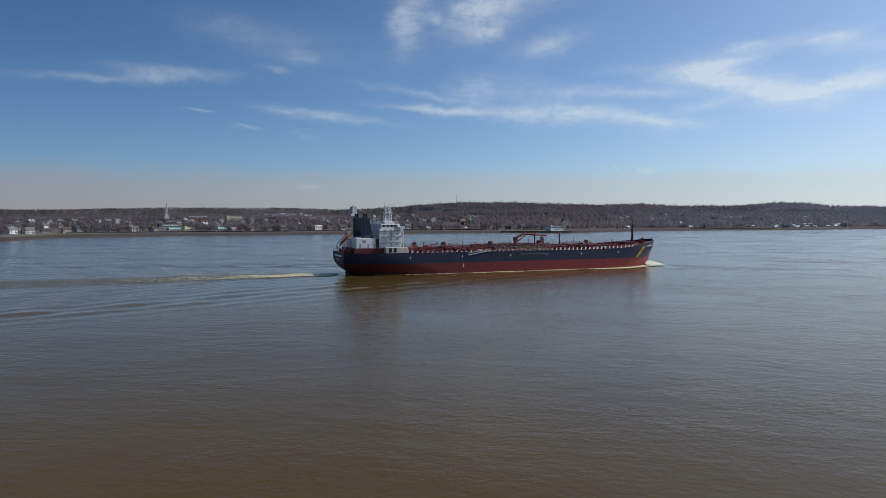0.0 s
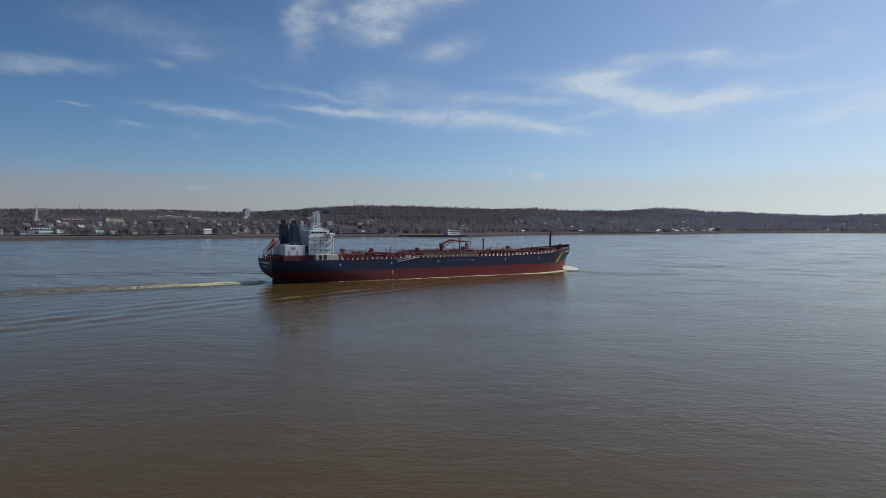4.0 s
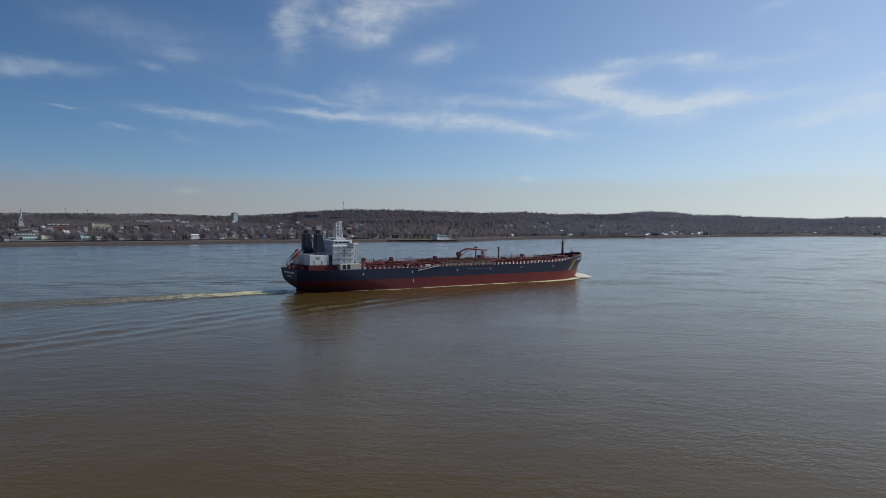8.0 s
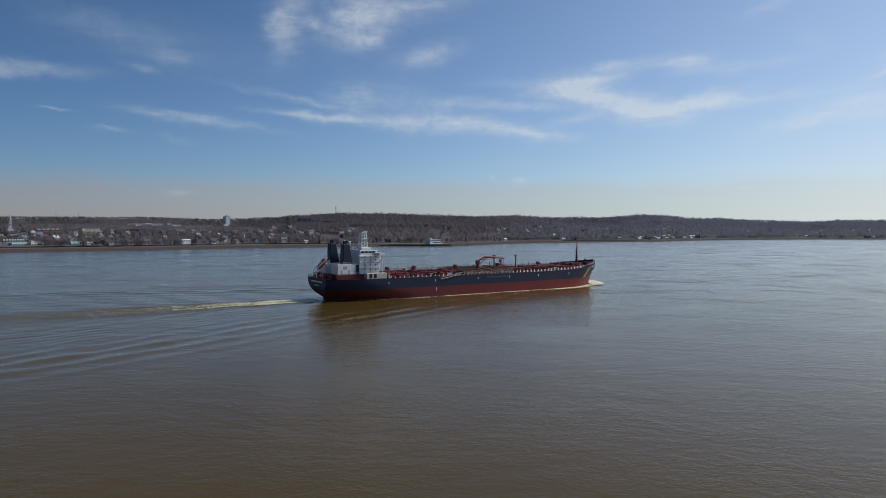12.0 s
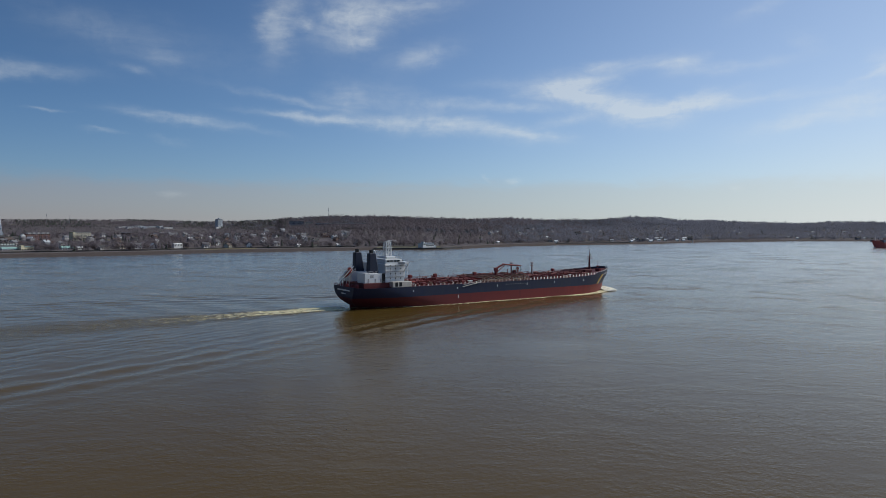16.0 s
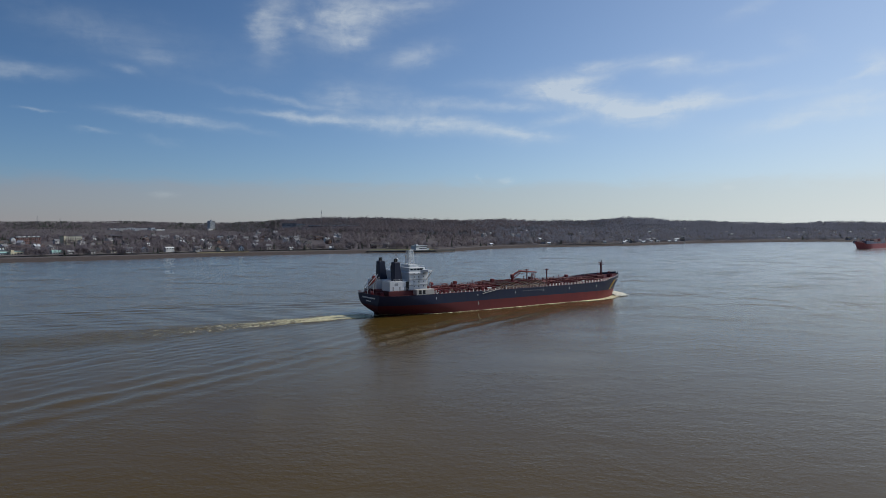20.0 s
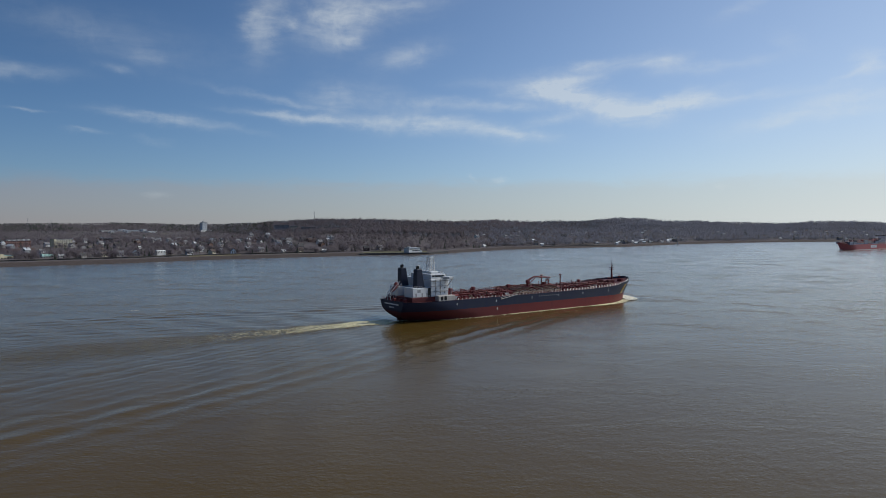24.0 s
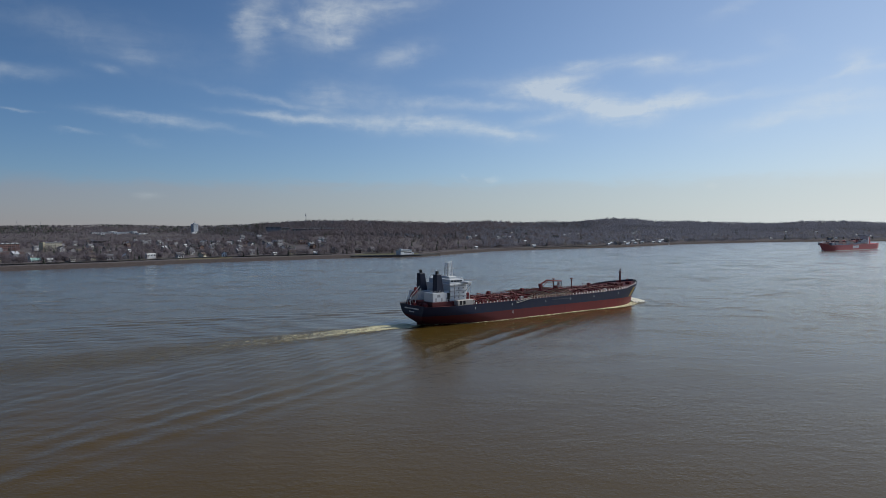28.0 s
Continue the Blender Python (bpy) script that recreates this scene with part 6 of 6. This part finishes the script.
    # hospital tower with its low wings
    ob, h = big_building("hospital_tower", "pale grey hospital tower standing on the plateau", -19.43, 2380, 17.5, 16, 61.0, M_CONCRETE, M_ROOF_GREY, 5, 8, turn=32, cat="tower block", step=3.4)
    part("lift_house", box(-3, 3, -3, 3, h, h + 4), M_CONCRETE, ob)
    part("aerial", tube((0, 0, h + 4), (0, 0, h + 10), 0.25), M_STEEL, ob)
    part("low_wing", box(-20, 40, -16, -9, -4, 5), M_HWHITE, ob)
    # warehouses on the plateau
    spread = random.Random(17)
    for k in range(10):
        az, d = -26.7 + 3.6 * (k + spread.random()) / 10, spread.uniform(2330, 2560)
        w = spread.choice((12, 18, 30, 44)) if -27 < az < -22 else spread.choice((10, 14, 20))
        big_building("warehouse", "low pale flat-roofed warehouse on the plateau", az, d, w, 24, land_height(az, d) + spread.uniform(3.6, 5.6), spread.choice((M_HWHITE, M_CONCRETE, M_HWHITE)), M_ROOF_WHITE, turn=spread.uniform(8, 34), clear=False)
    for az, d, w, top in ((-15.9, 2300, 8, 52), (-15.4, 2290, 14, 49), (-14.95, 2300, 7, 53), (-16.6, 2320, 10, 47)):
        big_building("silo_block", "pale grey silo block on the hillside", az, d, w, 8, top, M_CONCRETE, M_CONCRETE)
    # long sheds on the hill
    ob, h = big_building("long_shed", "very long grey shed with a pale roof on the hillside", -9.45, 1700, 136, 18, 45.2, M_ROOF_DARK, M_ROOF_PALE, cat="shed")
    for k in range(17):
        part("bay_door", box(-64 + 8 * k, -60 + 8 * k, -9.12, -8.95, h - 6, h - 1.5), M_HGREY, ob)
    claim(-8.2, 1700, 20, False), claim(-10.7, 1700, 20, False)
    big_building("hill_house_row", "pale terrace of houses on the hillside", -13.3, 1750, 36, 9, 50.5, M_HGREY, M_ROOF_GREY, 12, 2)
    big_building("hill_house_row", "pale terrace of houses on the hillside", -12.3, 1742, 20, 9, 48.2, M_HCREAM, M_ROOF_PALE, 8, 2)
    # boat house with three dark gables
    bh = empty("boat_house", facing(-22.58, 1130, 24), "white boat house with slanted dark roof lights", "boat house")
    g = 6.6 - land_height(-22.58, 1130)
    part("wall", box(-6.8, 6.8, -5, 5, g - 3, g + 4.6), M_HWHITE, bh)
    rf = part("roof", box(-7.0, 7.0, -5.2, 5.2, g + 4.6, g + 6.0, taper=(0.2, 0.2, 3.0, 3.0)), M_HWHITE, bh)
    for k in range(3):
        sl = box(-0.8, 0.8, -5.15, -4.9, g + 2.6, g + 4.4)
        for v in sl.verts:
            v.co.x += (v.co.z - g - 3.5) * 0.7 - 4.2 + 4.2 * k
        part("slanted_window", sl, M_GLASS, bh)
    claim(-22.58, 1130, 10)
    # cultural building on the quay
    pb = empty("quay_pavilion", facing(-2.47, 1172, 38), "white two-level pavilion with dark window bands on the quay", "building")
    g = 5.0 - land_height(-2.47, 1172)
    body = part("wall", box(-12, 12, -7, 7, g - 3, g + 5.4), M_HWHITE, pb)
    part("window_band", box(-11.4, 11.6, -7.1, -6.9, g + 3.2, g + 4.3), M_GLASS, body)
    part("window_band", box(-5.0, 11.6, -7.1, -6.9, g + 0.4, g + 1.7), M_GLASS, body)
    part("roof_slab", box(-12.8, 12.8, -7.8, 7.6, g + 5.4, g + 6.0), M_CONCRETE, pb)
    part("roof_room", box(-8.0, -5.2, -3, 3, g + 6.0, g + 8.0), M_HWHITE, pb)
    part("terrace", box(12, 18, -6, 5, g - 3, g + 1.2), M_CONCRETE, pb)
    claim(-2.47, 1172, 19)
    # telecom masts
    for az, d, top, r, lab in ((-10.66, 1800, 87.0, 1.1, "slender steel lattice mast on the wooded hill"), (-31.5, 2650, 78, 0.9, "thin steel lattice mast beyond the town"), (-30.05, 2650, 73, 0.8, "thin steel lattice mast beyond the town")):
        z = land_height(az, d)
        mt = empty("lattice_mast", facing(az, d), lab, "mast")
        part("mast_frame", lattice((0, 0), -1, top - z, r, r * 0.6, 14), M_STEEL, mt)
        part("mast_drum", tube((0, 0, (top - z) * 0.8), (0, 0, (top - z) * 0.86), r * 1.3, n=8), M_CONCRETE, mt)


def patch(name, label, az0, az1, off0, off1, mat, lift=0.25):
    """A field or lawn that follows the ground, between two offsets from the waterline."""
    verts, faces = [], []
    n, m = 24, 8
    for i in range(n + 1):
        az = az0 + (az1 - az0) * i / n
        for j in range(m + 1):
            edge = 4 * noise.noise(Vector((az * 3, j, off0)))
            d = waterline(az) + off0 + (off1 - off0) * j / m + edge
            verts.append(place(az, d, lift))
    for i in range(n):
        for j in range(m):
            a = i * (m + 1) + j
            faces.append((a, a + m + 1, a + m + 2, a + 1))
    mesh_thing(name, verts, faces, mat, label, "grass", "structure", True)
    for i in range(7):
        az = az0 + (az1 - az0) * i / 6
        CLEAR.append((*place(az, waterline(az) + 0.5 * (off0 + off1)).xy, 0.55 * abs(off1 - off0)))


def shore_wall(name, label, az0, az1, off, h, mat, thick=3.0):
    """A rough stone wall along the shore."""
    bm = bmesh.new()
    n = int((az1 - az0) / 0.12)
    rows = []
    for i in range(n + 1):
        az = az0 + (az1 - az0) * i / n
        d = waterline(az) + off + 1.2 * noise.noise(Vector((az * 2, off, 0)))
        hh = h * (1 + 0.22 * noise.noise(Vector((az * 6, off, 1))))
        z = land_height(az, d)
        rows.append([bm.verts.new((r * math.sin(radians(az)), r * math.cos(radians(az)), q)) for r, q in ((d, z - 2), (d + 0.5, z + hh), (d + thick, z + hh), (d + thick, z - 2))])
    for a, b in zip(rows, rows[1:]):
        for k in range(3):
            bm.faces.new((a[k], b[k], b[k + 1], a[k + 1]))
    tagged(part(name, bm, mat), label, "wall", kind="structure")


def build_shore():
    patch("lawn", "green lawn on the quay", -6.6, -1.2, 26, 60, M_LAWN)
    patch("meadow", "green strip of river bank grass", -44.5, -39.0, 40, 70, M_LAWN)
    patch("field", "yellow-brown winter field in the town", -28.2, -25.6, 300, 385, M_FIELD)
    patch("field", "bare red-brown earth near the brick school", -34.0, -31.0, 260, 310, M_EARTH)
    patch("meadow", "pale riverside grass by the shore path", -20.5, -16.5, 46, 64, M_FIELD)
    shore_wall("sea_wall", "dark stone wall along the shore road", -41.5, -8.5, 64, 1.7, M_STONE, 1.2)
    shore_wall("quay", "dark boulder wall of the quay", -6.9, 0.6, 4, 2.6, M_STONE, 22.0)
    shore_wall("breakwater", "low dark stone groyne on the mud", 8.5, 14.5, 30, 1.6, M_STONE, 4.0)


def build_single_trees():
    """Trees of the waterfront that stand apart, each with trunk and crown."""
    rng = np.random.default_rng(8)
    protos = []
    for k in range(6):
        h, w = 9 + 1.2 * k, 3.4 + 0.35 * k
        v, f = [], []
        twig_tree(rng, (0, 0, 0), h, w, 110, v, f, 0.62)
        tree = empty("bare_tree", Matrix.Identity(4), "leafless grey-brown tree on the river bank", "tree", "trees along the waterfront")
        tb = tube((0, 0, -0.8), (0, 0, h * 0.45), 0.28, 0.14, n=6)
        for b in range(5):
            a = b * 1.3 + k
            tube((0, 0, h * (0.25 + 0.05 * b)), (w * 0.55 * math.cos(a), w * 0.55 * math.sin(a), h * (0.55 + 0.06 * b)), 0.12, 0.04, n=4, bm=tb)
        part("trunk", tb, M_BARK, tree)
        crown = mesh_thing("crown", v, f, M_BARE)
        round_shading(crown, v)
        crown.parent = tree
        protos.append(tree)
    firs = []
    for k in range(3):
        h = 9 + 2.2 * k
        v, f = [], []
        fir_tree(rng, (0, 0, 0), h, 2.4 + 0.3 * k, 10, v, f)
        tree = empty("conifer", Matrix.Identity(4), "dark green conifer among bare trees", "tree", "conifers of the town")
        part("trunk", tube((0, 0, -0.8), (0, 0, h * 0.9), 0.22, 0.05, n=5), M_BARK, tree)
        crown = mesh_thing("crown", v, f, M_FIR)
        round_shading(crown, v)
        crown.parent = tree
        firs.append(tree)
    seen = set()
    pick = random.Random(4)
    for k in range(150):
        fir = k % 6 == 0
        az = pick.uniform(-47, -3.0) if k < 120 else pick.uniform(3, 24)
        off = pick.uniform(66, 100) if not fir else pick.uniform(80, 420)
        d = waterline(az) + off
        p = place(az, d)
        if clear_of(p.x, p.y):
            continue
        src = pick.choice(firs if fir else protos)
        m = pose(p.x, p.y, p.z, 0, 0, pick.uniform(0, 360))
        if src.name in seen:
            copy_thing(src, m)
        else:
            src.matrix_basis = m
            seen.add(src.name)


def build_church_grove():
    """Tall dark conifers that hide the foot of the church."""
    rng = np.random.default_rng(14)
    spots = [(-34.9, 1405, 15), (-34.55, 1400, 12), (-34.3, 1396, 10), (-33.95, 1394, 9), (-33.7, 1400, 12), (-33.45, 1412, 14), (-33.1, 1420, 13), (-32.8, 1440, 14),
             (-35.2, 1420, 16), (-35.6, 1440, 14), (-36.1, 1450, 13), (-34.7, 1455, 17), (-33.6, 1460, 16), (-32.5, 1465, 15), (-35.0, 1375, 11), (-33.2, 1380, 10)]
    for az, d, h in spots:
        v, f = [], []
        fir_tree(rng, (0, 0, 0), h, 0.26 * h, 11, v, f)
        p = place(az, d)
        tree = empty("conifer", pose(p.x, p.y, p.z), "tall dark green conifer beside the white church", "tree", "conifers of the town")
        part("trunk", tube((0, 0, -0.8), (0, 0, h * 0.9), 0.24, 0.05, n=5), M_BARK, tree)
        crown = mesh_thing("crown", v, f, M_FIR)
        round_shading(crown, v)
        crown.parent = tree


def build_beacon():
    bc = empty("navigation_beacon", pose(575, 1640, 0), "small white navigation beacon standing in the river", "beacon")
    part("pile", tube((0, 0, -2), (0, 0, 2.2), 1.6, 1.3, n=10), M_CONCRETE, bc)
    part("tower", tube((0, 0, 2.2), (0, 0, 7.5), 0.8, 0.55, n=8), M_HWHITE, bc)
    part("lantern", tube((0, 0, 7.5), (0, 0, 8.6), 0.7, 0.3, n=8), M_ROOF_DARK, bc)


build_beacon()
build_shore()
build_town()
build_houses()
build_single_trees()
build_church_grove()
build_woods()


def motions():
    ts = [0, 2, 4, 6, 8, 10, 12, 14, 16, 18, 20, 22, 24, 26, 28]
    for thing in (SHIP, *WAKE):
        walk(thing, [(t, ship_pose(t)) for t in ts])
    walk(CARGO, [(t, cargo_pose(t)) for t in (0, 7, 14, 21, 28)])


motions()
